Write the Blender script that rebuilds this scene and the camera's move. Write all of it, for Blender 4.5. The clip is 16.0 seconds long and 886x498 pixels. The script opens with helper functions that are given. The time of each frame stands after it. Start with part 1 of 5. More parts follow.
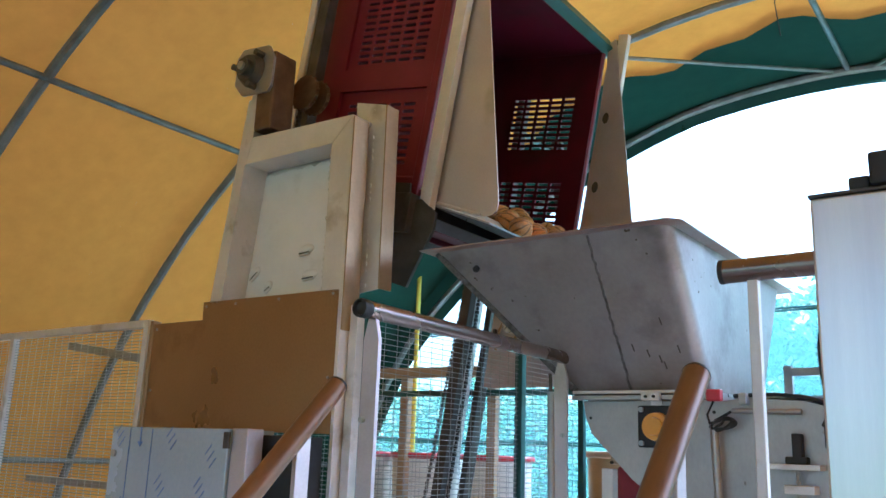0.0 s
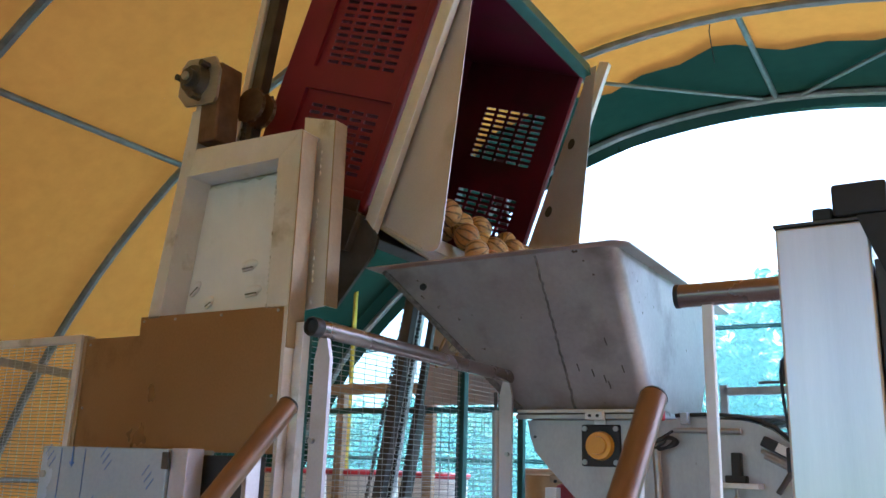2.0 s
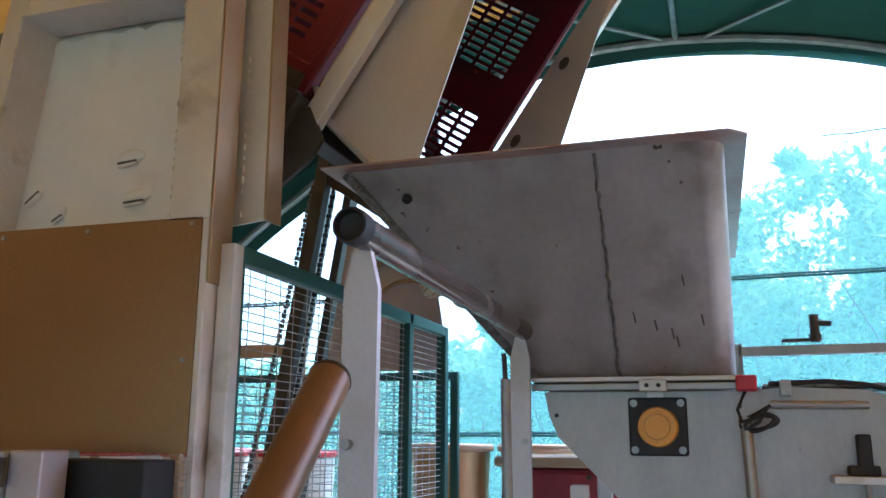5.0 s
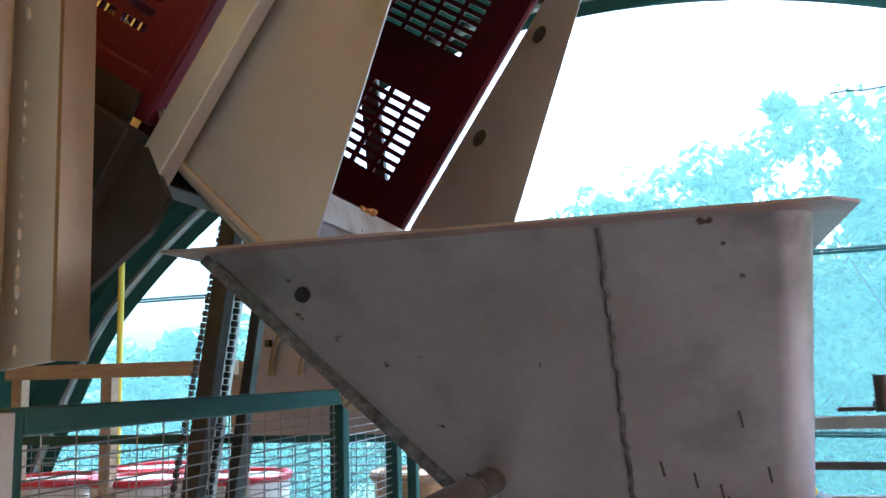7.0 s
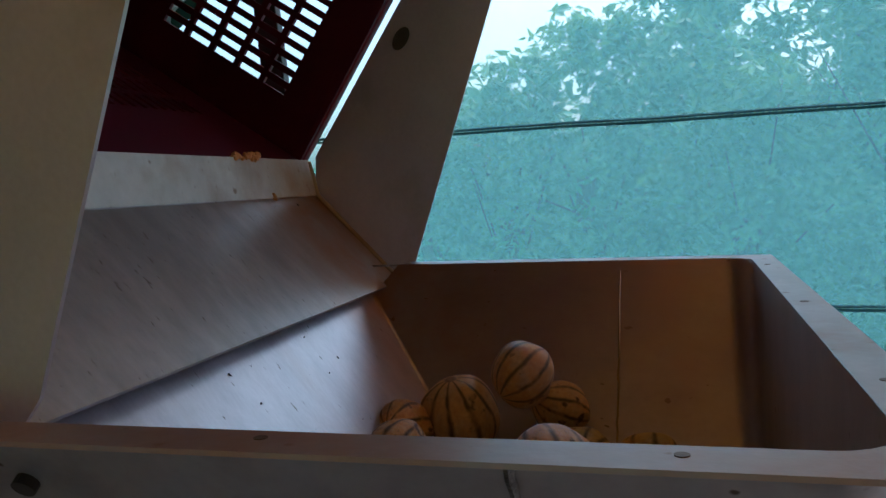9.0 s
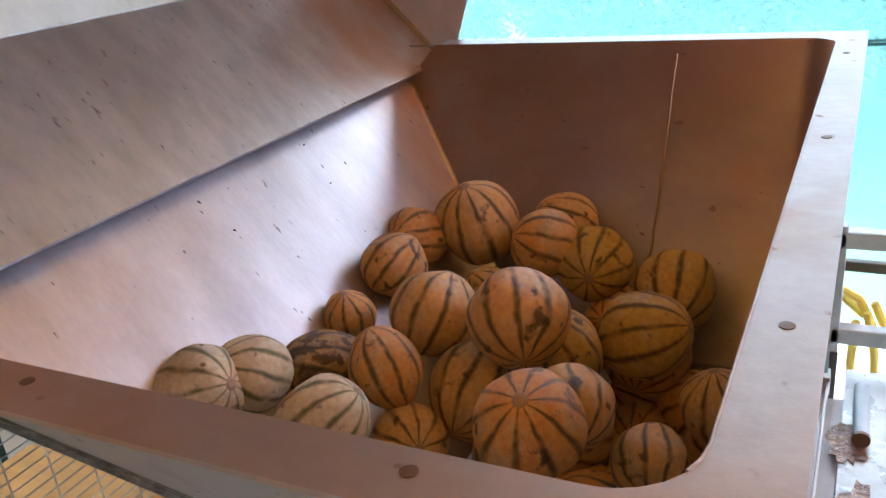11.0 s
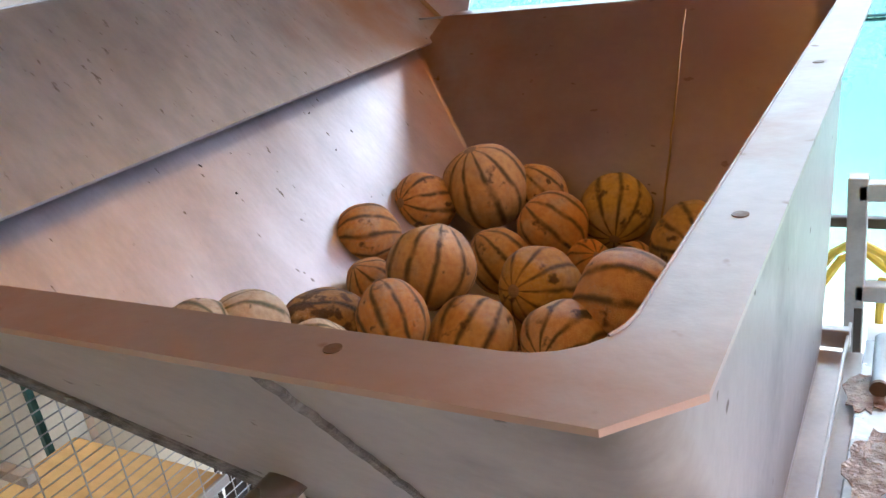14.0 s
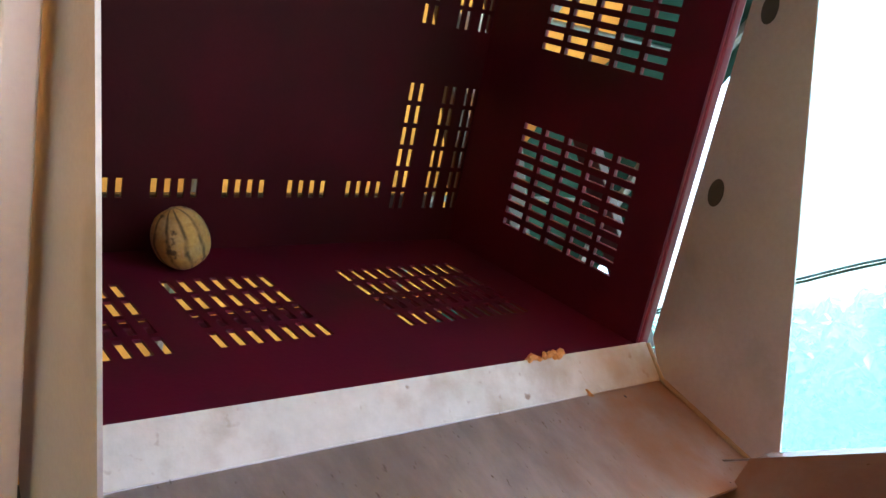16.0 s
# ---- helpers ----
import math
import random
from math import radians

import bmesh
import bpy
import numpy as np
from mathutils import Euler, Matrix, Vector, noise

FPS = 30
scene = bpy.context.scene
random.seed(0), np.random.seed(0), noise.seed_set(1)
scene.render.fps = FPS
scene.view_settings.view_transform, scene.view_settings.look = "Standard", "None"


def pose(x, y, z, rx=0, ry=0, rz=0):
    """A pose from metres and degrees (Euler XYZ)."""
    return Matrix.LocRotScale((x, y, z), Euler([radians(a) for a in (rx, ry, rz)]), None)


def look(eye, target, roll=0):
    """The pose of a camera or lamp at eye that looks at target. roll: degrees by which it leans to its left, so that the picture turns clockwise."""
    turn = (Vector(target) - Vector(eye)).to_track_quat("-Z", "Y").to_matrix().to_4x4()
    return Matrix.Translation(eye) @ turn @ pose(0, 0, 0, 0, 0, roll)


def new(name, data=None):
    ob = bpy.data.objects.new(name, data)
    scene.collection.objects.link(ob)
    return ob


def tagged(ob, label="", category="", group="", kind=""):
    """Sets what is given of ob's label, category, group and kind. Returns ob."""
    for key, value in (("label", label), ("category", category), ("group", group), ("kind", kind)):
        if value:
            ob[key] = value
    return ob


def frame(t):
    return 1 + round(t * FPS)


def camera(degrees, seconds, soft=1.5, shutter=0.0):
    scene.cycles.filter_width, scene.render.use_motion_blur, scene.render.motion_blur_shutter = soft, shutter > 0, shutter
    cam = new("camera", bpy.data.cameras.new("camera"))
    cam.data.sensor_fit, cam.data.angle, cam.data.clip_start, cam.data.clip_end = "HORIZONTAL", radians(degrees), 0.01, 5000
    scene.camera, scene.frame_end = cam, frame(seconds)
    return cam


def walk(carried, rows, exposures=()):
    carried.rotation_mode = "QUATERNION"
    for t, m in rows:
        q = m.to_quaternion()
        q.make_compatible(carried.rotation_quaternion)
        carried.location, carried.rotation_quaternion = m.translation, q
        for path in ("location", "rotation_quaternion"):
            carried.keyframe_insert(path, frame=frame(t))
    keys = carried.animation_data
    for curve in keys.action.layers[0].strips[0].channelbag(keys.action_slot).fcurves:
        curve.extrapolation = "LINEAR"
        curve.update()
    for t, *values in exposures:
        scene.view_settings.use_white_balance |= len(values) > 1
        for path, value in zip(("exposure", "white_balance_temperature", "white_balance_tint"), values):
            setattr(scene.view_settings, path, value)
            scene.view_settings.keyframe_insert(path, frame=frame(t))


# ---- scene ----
cam = camera(55.0, 16.0)
PATH = [
    (0, (1.739, -2.233, 1.535), (0.587, -0.664, 1.998), 2.1),
    (0.5, (1.728, -2.245, 1.53), (0.592, -0.671, 2.01), 2.6),
    (1, (1.725, -2.284, 1.539), (0.62, -0.689, 2.025), 2.4),
    (1.5, (1.711, -2.261, 1.541), (0.652, -0.641, 2.046), 2.4),
    (2, (1.694, -2.258, 1.546), (0.679, -0.61, 2.047), 1.9),
    (2.5, (1.627, -2.181, 1.565), (0.637, -0.514, 2.055), 1.1),
    (3, (1.54, -2.057, 1.593), (0.618, -0.348, 2.07), 0.4),
    (3.5, (1.296, -2.011, 1.568), (0.471, -0.253, 2.049), -0.3),
    (4, (1.053, -1.967, 1.612), (0.352, -0.153, 2.075), -0.2),
    (4.2, (1.003, -1.914, 1.59), (0.354, -0.08, 2.054), -0.1),
    (6.3, (0.67, -1.267, 1.831), (0.095, 0.613, 2.201), 0.0),
    (6.5, (0.699, -1.214, 1.893), (0.127, 0.667, 2.257), -0.5),
    (7, (0.717, -1.028, 2.012), (0.161, 0.871, 2.308), -1.8),
    (7.5, (0.697, -0.911, 2.166), (0.18, 1.003, 2.429), -2.1),
    (8, (0.745, -0.751, 2.256), (0.243, 1.177, 2.423), -2.6),
    (8.3, (0.777, -0.716, 2.329), (0.267, 1.215, 2.432), -2.4),
    (9, (0.723, -0.509, 2.379), (0.196, 1.414, 2.214), -2.7),
    (9.5, (0.748, -0.408, 2.464), (0.148, 1.458, 2.07), -3.8),
    (10, (0.845, -0.345, 2.481), (0.117, 1.416, 1.876), -4.7),
    (10.2, (0.893, -0.303, 2.48), (0.115, 1.414, 1.813), -5.0),
    (12.3, (0.93, -0.266, 2.455), (0.022, 1.321, 1.643), -6.8),
    (12.5, (0.921, -0.267, 2.452), (0.017, 1.318, 1.634), -7.3),
    (13, (0.948, -0.27, 2.447), (0.052, 1.313, 1.615), -8.1),
    (13.5, (0.976, -0.265, 2.43), (0.063, 1.319, 1.619), -8.1),
    (14, (0.982, -0.267, 2.4), (0.004, 1.312, 1.656), -9.0),
    (14.5, (0.997, -0.294, 2.401), (-0.105, 1.274, 1.828), -9.0),
    (15, (1.03, -0.263, 2.393), (-0.246, 1.247, 2.087), -9.2),
    (15.5, (1.055, -0.187, 2.398), (-0.386, 1.201, 2.395), -10.8),
    (16, (1.055, -0.136, 2.421), (-0.472, 1.117, 2.73), -10.0),
]
EXPOSURE = [(t, e, k, tint) for t, e, k, tint in (
    (0.0, 2.87, 4720, 14), (1.0, 2.87, 4780, 15), (2.0, 2.7, 4850, 18), (3.0, 2.5, 4900, 18), (4.2, 2.48, 4980, 20), (6.3, 2.85, 4880, 18), (7.0, 2.65, 5050, 21), (7.5, 2.4, 5200, 24),
    (8.5, 1.45, 5050, 18), (9.0, 1.4, 5050, 16), (9.6, 1.95, 5200, 18), (10.2, 2.72, 5550, 25), (12.3, 3.5, 5450, 17), (14.0, 3.48, 5500, 20), (15.0, 3.5, 5550, 25), (16.0, 3.5, 5500, 24))]
walk(cam, [(t, look(eye, target, roll)) for t, eye, target, roll in PATH], EXPOSURE)

# ---- light ----
world = bpy.data.worlds.new("sky")
scene.world = world
world.use_nodes = True
wt = world.node_tree
sky = wt.nodes.new("ShaderNodeTexSky")
sky.sky_type, sky.sun_disc = "NISHITA", False
sky.sun_elevation, sky.sun_rotation = radians(57), radians(18)
sky.air_density, sky.dust_density = 1.0, 6.0
wt.links.new(sky.outputs[0], wt.nodes["Background"].inputs[0])
wt.nodes["Background"].inputs[1].default_value = 0.15
sun = new("sun", bpy.data.lights.new("sun", "SUN"))
sun.data.energy, sun.data.angle, sun.data.color = 1.5, radians(10), (1.0, 0.96, 0.90)
sun.matrix_basis = look((2.0, 6.2, 10.0), (0, 0, 0))


# ---- materials ----
def nodes_of(name):
    m = bpy.data.materials.new(name)
    m.use_nodes = True
    return m, m.node_tree, m.node_tree.nodes["Principled BSDF"]


def ramp(nt, fac, stops):
    r = nt.nodes.new("ShaderNodeValToRGB")
    while len(r.color_ramp.elements) < len(stops):
        r.color_ramp.elements.new(0.5)
    for e, (p, c) in zip(r.color_ramp.elements, stops):
        e.position = p
        e.color = (*c, 1) if len(c) == 3 else c
    nt.links.new(fac, r.inputs[0])
    return r.outputs[0]


def noise_tex(nt, scale, detail=4.0, stretch=(1, 1, 1), rough=0.55, kind="Object"):
    tc = nt.nodes.new("ShaderNodeTexCoord")
    mp = nt.nodes.new("ShaderNodeMapping")
    mp.inputs["Scale"].default_value = stretch
    n = nt.nodes.new("ShaderNodeTexNoise")
    n.inputs["Scale"].default_value, n.inputs["Detail"].default_value = scale, detail
    n.inputs["Roughness"].default_value = rough
    nt.links.new(tc.outputs[kind], mp.inputs[0])
    nt.links.new(mp.outputs[0], n.inputs["Vector"])
    return n.outputs["Fac"]


def mixc(nt, fac, a, b, blend="MIX"):
    mx = nt.nodes.new("ShaderNodeMix")
    mx.data_type, mx.blend_type = "RGBA", blend
    for sock, val in ((mx.inputs[0], fac), (mx.inputs[6], a), (mx.inputs[7], b)):
        if isinstance(val, (int, float)):
            sock.default_value = val
        elif isinstance(val, tuple):
            sock.default_value = (*val, 1)
        else:
            nt.links.new(val, sock)
    return mx.outputs[2]


def bump(nt, p, fac, strength, dist=0.01):
    b = nt.nodes.new("ShaderNodeBump")
    b.inputs["Strength"].default_value, b.inputs["Distance"].default_value = strength, dist
    nt.links.new(fac, b.inputs["Height"])
    nt.links.new(b.outputs[0], p.inputs["Normal"])


def surface(name, dark, light, rough=(0.4, 0.6), metal=0.0, scale=6.0, fine=80.0, stretch=(1, 1, 1), relief=0.1, stain=None, spots=None):
    """Two scales of tone, varied gloss, fine relief, and, where given, stains and small spots."""
    m, nt, p = nodes_of(name)
    big, small = noise_tex(nt, scale, 5, stretch), noise_tex(nt, fine, 3, stretch)
    col = ramp(nt, big, [(0.3, dark), (0.7, light)])
    col = mixc(nt, 0.16, col, ramp(nt, small, [(0.3, (0.35, 0.35, 0.35)), (0.7, (0.65, 0.65, 0.65))]), "OVERLAY")
    if stain:
        c, s, lo, hi = stain
        f = ramp(nt, noise_tex(nt, s, 6, stretch), [(lo, (0, 0, 0)), (hi, (1, 1, 1))])
        col = mixc(nt, f, col, c)
    if spots:
        c, s, lo, hi = spots
        f = ramp(nt, noise_tex(nt, s, 2, stretch, 0.4), [(lo, (0, 0, 0)), (hi, (1, 1, 1))])
        col = mixc(nt, f, col, c)
    nt.links.new(col, p.inputs["Base Color"])
    p.inputs["Metallic"].default_value = metal
    r = nt.nodes.new("ShaderNodeMapRange")
    r.inputs[3].default_value, r.inputs[4].default_value = rough
    nt.links.new(big, r.inputs[0])
    nt.links.new(r.outputs[0], p.inputs["Roughness"])
    if relief:
        bump(nt, p, small, relief)
    return m


STEEL = surface("brushed_steel", (0.34, 0.33, 0.32), (0.46, 0.45, 0.44), (0.38, 0.55), 0.85, 4, 120, (1, 1, 6), 0.05)
HOPPER = surface("hopper_steel", (0.335, 0.32, 0.315), (0.445, 0.43, 0.42), (0.42, 0.6), 0.8, 3.5, 60, (1, 1, 1), 0.02, ((0.2, 0.19, 0.18), 5, 0.55, 0.78), ((0.09, 0.07, 0.05), 34, 0.74, 0.78))
INNER = surface("stained_tinted_steel", (0.42, 0.385, 0.40), (0.56, 0.52, 0.535), (0.27, 0.41), 0.72, 9, 110, (0.6, 1.5, 0.6), 0.012, ((0.34, 0.26, 0.235), 3.0, 0.56, 0.80), ((0.16, 0.13, 0.11), 70, 0.73, 0.77))
CHUTE = surface("scuffed_steel", (0.42, 0.41, 0.395), (0.60, 0.585, 0.565), (0.3, 0.48), 0.68, 17, 90, (0.6, 1.4, 0.6), 0.05, ((0.33, 0.30, 0.265), 2.2, 0.5, 0.70), ((0.21, 0.18, 0.155), 85, 0.69, 0.78))
FLANGE = surface("smeared_flange_steel", (0.35, 0.315, 0.30), (0.47, 0.435, 0.42), (0.40, 0.57), 0.65, 7, 60, (1, 1, 1), 0.05, ((0.33, 0.21, 0.15), 5, 0.53, 0.76), ((0.22, 0.15, 0.11), 40, 0.70, 0.76))
PLATE = surface("matt_steel_plate", (0.50, 0.455, 0.475), (0.65, 0.60, 0.62), (0.42, 0.56), 0.65, 2.5, 140, (1, 1, 1), 0.04, ((0.38, 0.35, 0.3), 4, 0.6, 0.8))
WELDED = surface("pale_welded_aluminium", (0.62, 0.59, 0.57), (0.76, 0.73, 0.705), (0.42, 0.58), 0.4, 5, 90, (1, 1, 1), 0.06, ((0.36, 0.31, 0.25), 6, 0.6, 0.75))
WARM = surface("tan_steel", (0.33, 0.23, 0.125), (0.46, 0.335, 0.19), (0.35, 0.5), 0.7, 4, 90, (1, 1, 1), 0.05)
BEAD = surface("weld_bead", (0.07, 0.066, 0.062), (0.24, 0.23, 0.22), (0.35, 0.6), 0.8, 60, 200, (1, 1, 1), 0.5)
BROWN = surface("bronze_film_panel", (0.275, 0.178, 0.09), (0.355, 0.238, 0.125), (0.22, 0.36), 0.6, 1.6, 120, (1, 1, 0.8), 0.02, ((0.20, 0.12, 0.06), 5, 0.6, 0.8))
GALV = surface("galvanised_steel", (0.32, 0.34, 0.35), (0.48, 0.50, 0.51), (0.45, 0.6), 0.7, 12, 160, (1, 1, 1), 0.05)
HOOP = surface("weathered_hoop_tube", (0.16, 0.165, 0.17), (0.27, 0.28, 0.285), (0.5, 0.65), 0.6, 8, 90, (1, 1, 1), 0.05)
WOODTUBE = surface("brown_handrail", (0.13, 0.068, 0.032), (0.23, 0.122, 0.056), (0.28, 0.45), 0.2, 16, 90, (1.5, 0.25, 0.25), 0.04, ((0.12, 0.07, 0.045), 6, 0.6, 0.8))
RAILDARK = surface("dark_brown_metallic_rail", (0.18, 0.14, 0.125), (0.27, 0.215, 0.195), (0.2, 0.34), 0.8, 6, 120, (1, 1, 1), 0.03)
RUSTY = surface("rusty_brown_steel", (0.09, 0.05, 0.03), (0.20, 0.12, 0.07), (0.4, 0.6), 0.5, 14, 90, (1, 1, 1), 0.15)
PRIMED = surface("white_primed_plate", (0.76, 0.73, 0.73), (0.86, 0.83, 0.83), (0.4, 0.55), 0.05, 4, 60, (1, 1, 1), 0.05, ((0.60, 0.575, 0.545), 7, 0.6, 0.8))
HOUSING = surface("worn_housing_steel", (0.34, 0.315, 0.305), (0.47, 0.445, 0.43), (0.38, 0.55), 0.65, 7, 110, (1, 1, 0.5), 0.04, ((0.30, 0.26, 0.24), 4, 0.58, 0.8), ((0.16, 0.12, 0.10), 30, 0.73, 0.78))
CABINET = surface("brushed_cabinet_steel", (0.64, 0.625, 0.61), (0.82, 0.80, 0.785), (0.28, 0.42), 0.7, 3, 160, (7, 7, 0.35), 0.03)
BLACK = surface("black_plastic", (0.010, 0.010, 0.012), (0.022, 0.022, 0.025), (0.5, 0.68), 0, 20, 150, (1, 1, 1), 0.05)
DARKSTEEL = surface("greasy_dark_steel", (0.05, 0.043, 0.038), (0.11, 0.098, 0.088), (0.4, 0.6), 0.45, 10, 120, (1, 1, 1), 0.1)
# Light and shade put into three reds of one plastic: outside, inside, bottom.
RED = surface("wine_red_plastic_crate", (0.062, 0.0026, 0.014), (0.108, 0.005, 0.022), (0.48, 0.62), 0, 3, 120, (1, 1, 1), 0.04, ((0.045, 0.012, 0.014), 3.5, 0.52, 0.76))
RED.node_tree.nodes["Principled BSDF"].inputs["Specular IOR Level"].default_value = 0.22
RED_LIT = surface("lit_red_plastic", (0.15, 0.005, 0.019), (0.21, 0.008, 0.029), (0.45, 0.6), 0, 3, 120, (1, 1, 1), 0.04, ((0.10, 0.012, 0.016), 3.5, 0.55, 0.78))
RED_DEEP = surface("grimed_shaded_red_plastic", (0.036, 0.003, 0.008), (0.066, 0.004, 0.012), (0.55, 0.72), 0, 4, 120, (1, 1, 1), 0.05, ((0.030, 0.007, 0.008), 3.0, 0.45, 0.70))
RED_DEEP.node_tree.nodes["Principled BSDF"].inputs["Specular IOR Level"].default_value = 0.12
REDP = surface("bright_red_plastic", (0.42, 0.02, 0.03), (0.55, 0.03, 0.05), (0.35, 0.5), 0, 5, 90, (1, 1, 1), 0.03)
WHITEP = surface("white_plastic", (0.66, 0.65, 0.62), (0.78, 0.77, 0.74), (0.4, 0.55), 0, 4, 90, (1, 1, 1), 0.03, ((0.5, 0.45, 0.38), 5, 0.62, 0.8))
YELLOWP = surface("yellow_plastic", (0.64, 0.30, 0.006), (0.74, 0.37, 0.012), (0.3, 0.4), 0, 6, 120, (1, 1, 1), 0.03)
TIMBER = surface("raw_timber", (0.30, 0.21, 0.13), (0.44, 0.32, 0.21), (0.6, 0.75), 0, 5, 60, (1, 8, 8), 0.15)
FILMBLUE = surface("blue_protective_film", (0.42, 0.52, 0.62), (0.50, 0.60, 0.70), (0.2, 0.32), 0.2, 3, 60, (1, 1, 1), 0.05)
FILMINK = surface("blue_film_ink", (0.06, 0.16, 0.45), (0.10, 0.22, 0.55), (0.3, 0.4), 0, 9, 60, (1, 1, 1), 0.0)
GREENPAINT = surface("green_painted_tube", (0.018, 0.08, 0.07), (0.032, 0.12, 0.105), (0.4, 0.55), 0.1, 7, 90, (1, 1, 1), 0.04)
CONCRETE = surface("concrete_floor", (0.40, 0.38, 0.35), (0.54, 0.52, 0.48), (0.6, 0.85), 0, 0.8, 40, (1, 1, 1), 0.2, ((0.2, 0.18, 0.15), 1.3, 0.55, 0.75))
GRASS = surface("grass_ground", (0.045, 0.09, 0.02), (0.10, 0.16, 0.04), (0.8, 0.95), 0, 0.6, 20, (1, 1, 1), 0.6)
BARK = surface("bark", (0.09, 0.06, 0.04), (0.17, 0.12, 0.08), (0.8, 0.95), 0, 6, 40, (1, 1, 0.3), 0.6)
ROPE = surface("woven_net_hem", (0.008, 0.06, 0.06), (0.014, 0.09, 0.085), (0.7, 0.85), 0, 30, 160, (1, 1, 1), 0.4)
PULP = surface("dried_pulp", (0.55, 0.22, 0.04), (0.68, 0.34, 0.10), (0.5, 0.7), 0, 30, 120, (1, 1, 1), 0.4)
PAPER = surface("sheet_of_pale_plastic", (0.46, 0.465, 0.41), (0.60, 0.60, 0.535), (0.4, 0.55), 0.1, 9, 60, (1, 1, 1), 0.08, ((0.33, 0.27, 0.19), 8, 0.50, 0.72), ((0.26, 0.20, 0.14), 40, 0.68, 0.78))
YPOLE = surface("yellow_pole", (0.65, 0.50, 0.05), (0.78, 0.62, 0.08), (0.4, 0.55), 0, 5, 60, (1, 1, 1), 0.03)
DARKRED = surface("dark_red_bin", (0.22, 0.02, 0.03), (0.30, 0.03, 0.04), (0.45, 0.6), 0, 5, 60, (1, 1, 1), 0.03)
PLYWOOD = surface("tan_plywood_board", (0.48, 0.31, 0.115), (0.60, 0.40, 0.16), (0.5, 0.65), 0, 3, 60, (1, 6, 1), 0.06)
SPLASH = surface("wet_brown_pulp_splash", (0.13, 0.07, 0.045), (0.42, 0.33, 0.28), (0.08, 0.3), 0.2, 60, 110, (1, 1, 1), 0.6)
SLATS = surface("pale_plastic_lath", (0.55, 0.50, 0.40), (0.66, 0.61, 0.50), (0.5, 0.65), 0, 4, 60, (1, 1, 1), 0.05)
WATER = surface("wet_steel", (0.22, 0.23, 0.235), (0.40, 0.41, 0.41), (0.15, 0.4), 0.5, 9, 30, (1, 1, 1), 0.12)


def fabric(name, dark, light, through_part, scale=0.5):
    m, nt, p = nodes_of(name)
    nt.nodes.remove(p)
    col = ramp(nt, noise_tex(nt, scale, 5), [(0.3, dark), (0.7, light)])
    col = mixc(nt, 0.25, col, ramp(nt, noise_tex(nt, 9, 3), [(0.3, (0.38, 0.38, 0.38)), (0.7, (0.62, 0.62, 0.62))]), "OVERLAY")
    a, b = nt.nodes.new("ShaderNodeBsdfDiffuse"), nt.nodes.new("ShaderNodeBsdfTranslucent")
    mx = nt.nodes.new("ShaderNodeMixShader")
    mx.inputs[0].default_value = through_part
    nt.links.new(col, a.inputs[0]), nt.links.new(col, b.inputs[0])
    nt.links.new(a.outputs[0], mx.inputs[1]), nt.links.new(b.outputs[0], mx.inputs[2])
    nt.links.new(mx.outputs[0], nt.nodes["Material Output"].inputs[0])
    return m


def add_stain_or_sheen(m, ranges, colour, scale, amount):
    """A ragged stain, and on INNER a painted reflection, where the object's own coordinates lie within the given
    ranges.
    """
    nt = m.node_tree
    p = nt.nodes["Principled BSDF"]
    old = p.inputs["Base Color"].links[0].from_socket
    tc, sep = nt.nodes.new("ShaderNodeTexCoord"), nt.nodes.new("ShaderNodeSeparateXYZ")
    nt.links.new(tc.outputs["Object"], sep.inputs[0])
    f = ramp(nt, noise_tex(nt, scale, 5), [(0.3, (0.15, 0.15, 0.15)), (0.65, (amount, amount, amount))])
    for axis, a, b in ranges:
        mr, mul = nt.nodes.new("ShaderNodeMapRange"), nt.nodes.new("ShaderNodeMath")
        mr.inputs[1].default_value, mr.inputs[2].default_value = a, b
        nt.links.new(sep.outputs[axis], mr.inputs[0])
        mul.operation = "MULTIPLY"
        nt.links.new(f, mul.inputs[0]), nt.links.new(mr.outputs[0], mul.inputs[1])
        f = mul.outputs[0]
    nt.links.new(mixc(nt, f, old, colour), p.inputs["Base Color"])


add_stain_or_sheen(CHUTE, (), (0.19, 0.175, 0.16), 4, 0.20)
add_stain_or_sheen(CHUTE, ((1, 0.78, 1.16),), (0.42, 0.20, 0.075), 6, 1.0)
add_stain_or_sheen(HOPPER, ((0, 0.68, 0.84), (2, 1.92, 2.16), (1, 0.32, 0.06)), (0.09, 0.06, 0.045), 9, 0.85)
add_stain_or_sheen(HOPPER, ((2, 1.86, 1.75),), (0.16, 0.12, 0.09), 12, 0.6)
add_stain_or_sheen(FLANGE, ((1, 0.10, 0.03),), (0.36, 0.185, 0.12), 7, 0.75)
add_stain_or_sheen(PAPER, ((1, 0.9, 1.2),), (0.42, 0.25, 0.12), 7, 0.9)
# Reflected light painted in: pinkish on the far wall, orange at the slope's corner.
add_stain_or_sheen(INNER, ((1, 0.99, 1.10), (0, 0.30, 0.50)), (0.44, 0.29, 0.34), 3.5, 0.85)
add_stain_or_sheen(INNER, ((1, 0.98, 1.12), (0, 0.50, 0.20)), (0.50, 0.23, 0.07), 5, 0.95)
YELLOWCLOTH = fabric("yellow_tent_canvas", (0.47, 0.215, 0.032), (0.55, 0.265, 0.046), 0.062)
GREENCLOTH = fabric("green_tent_canvas", (0.018, 0.046, 0.036), (0.027, 0.064, 0.049), 0.05)


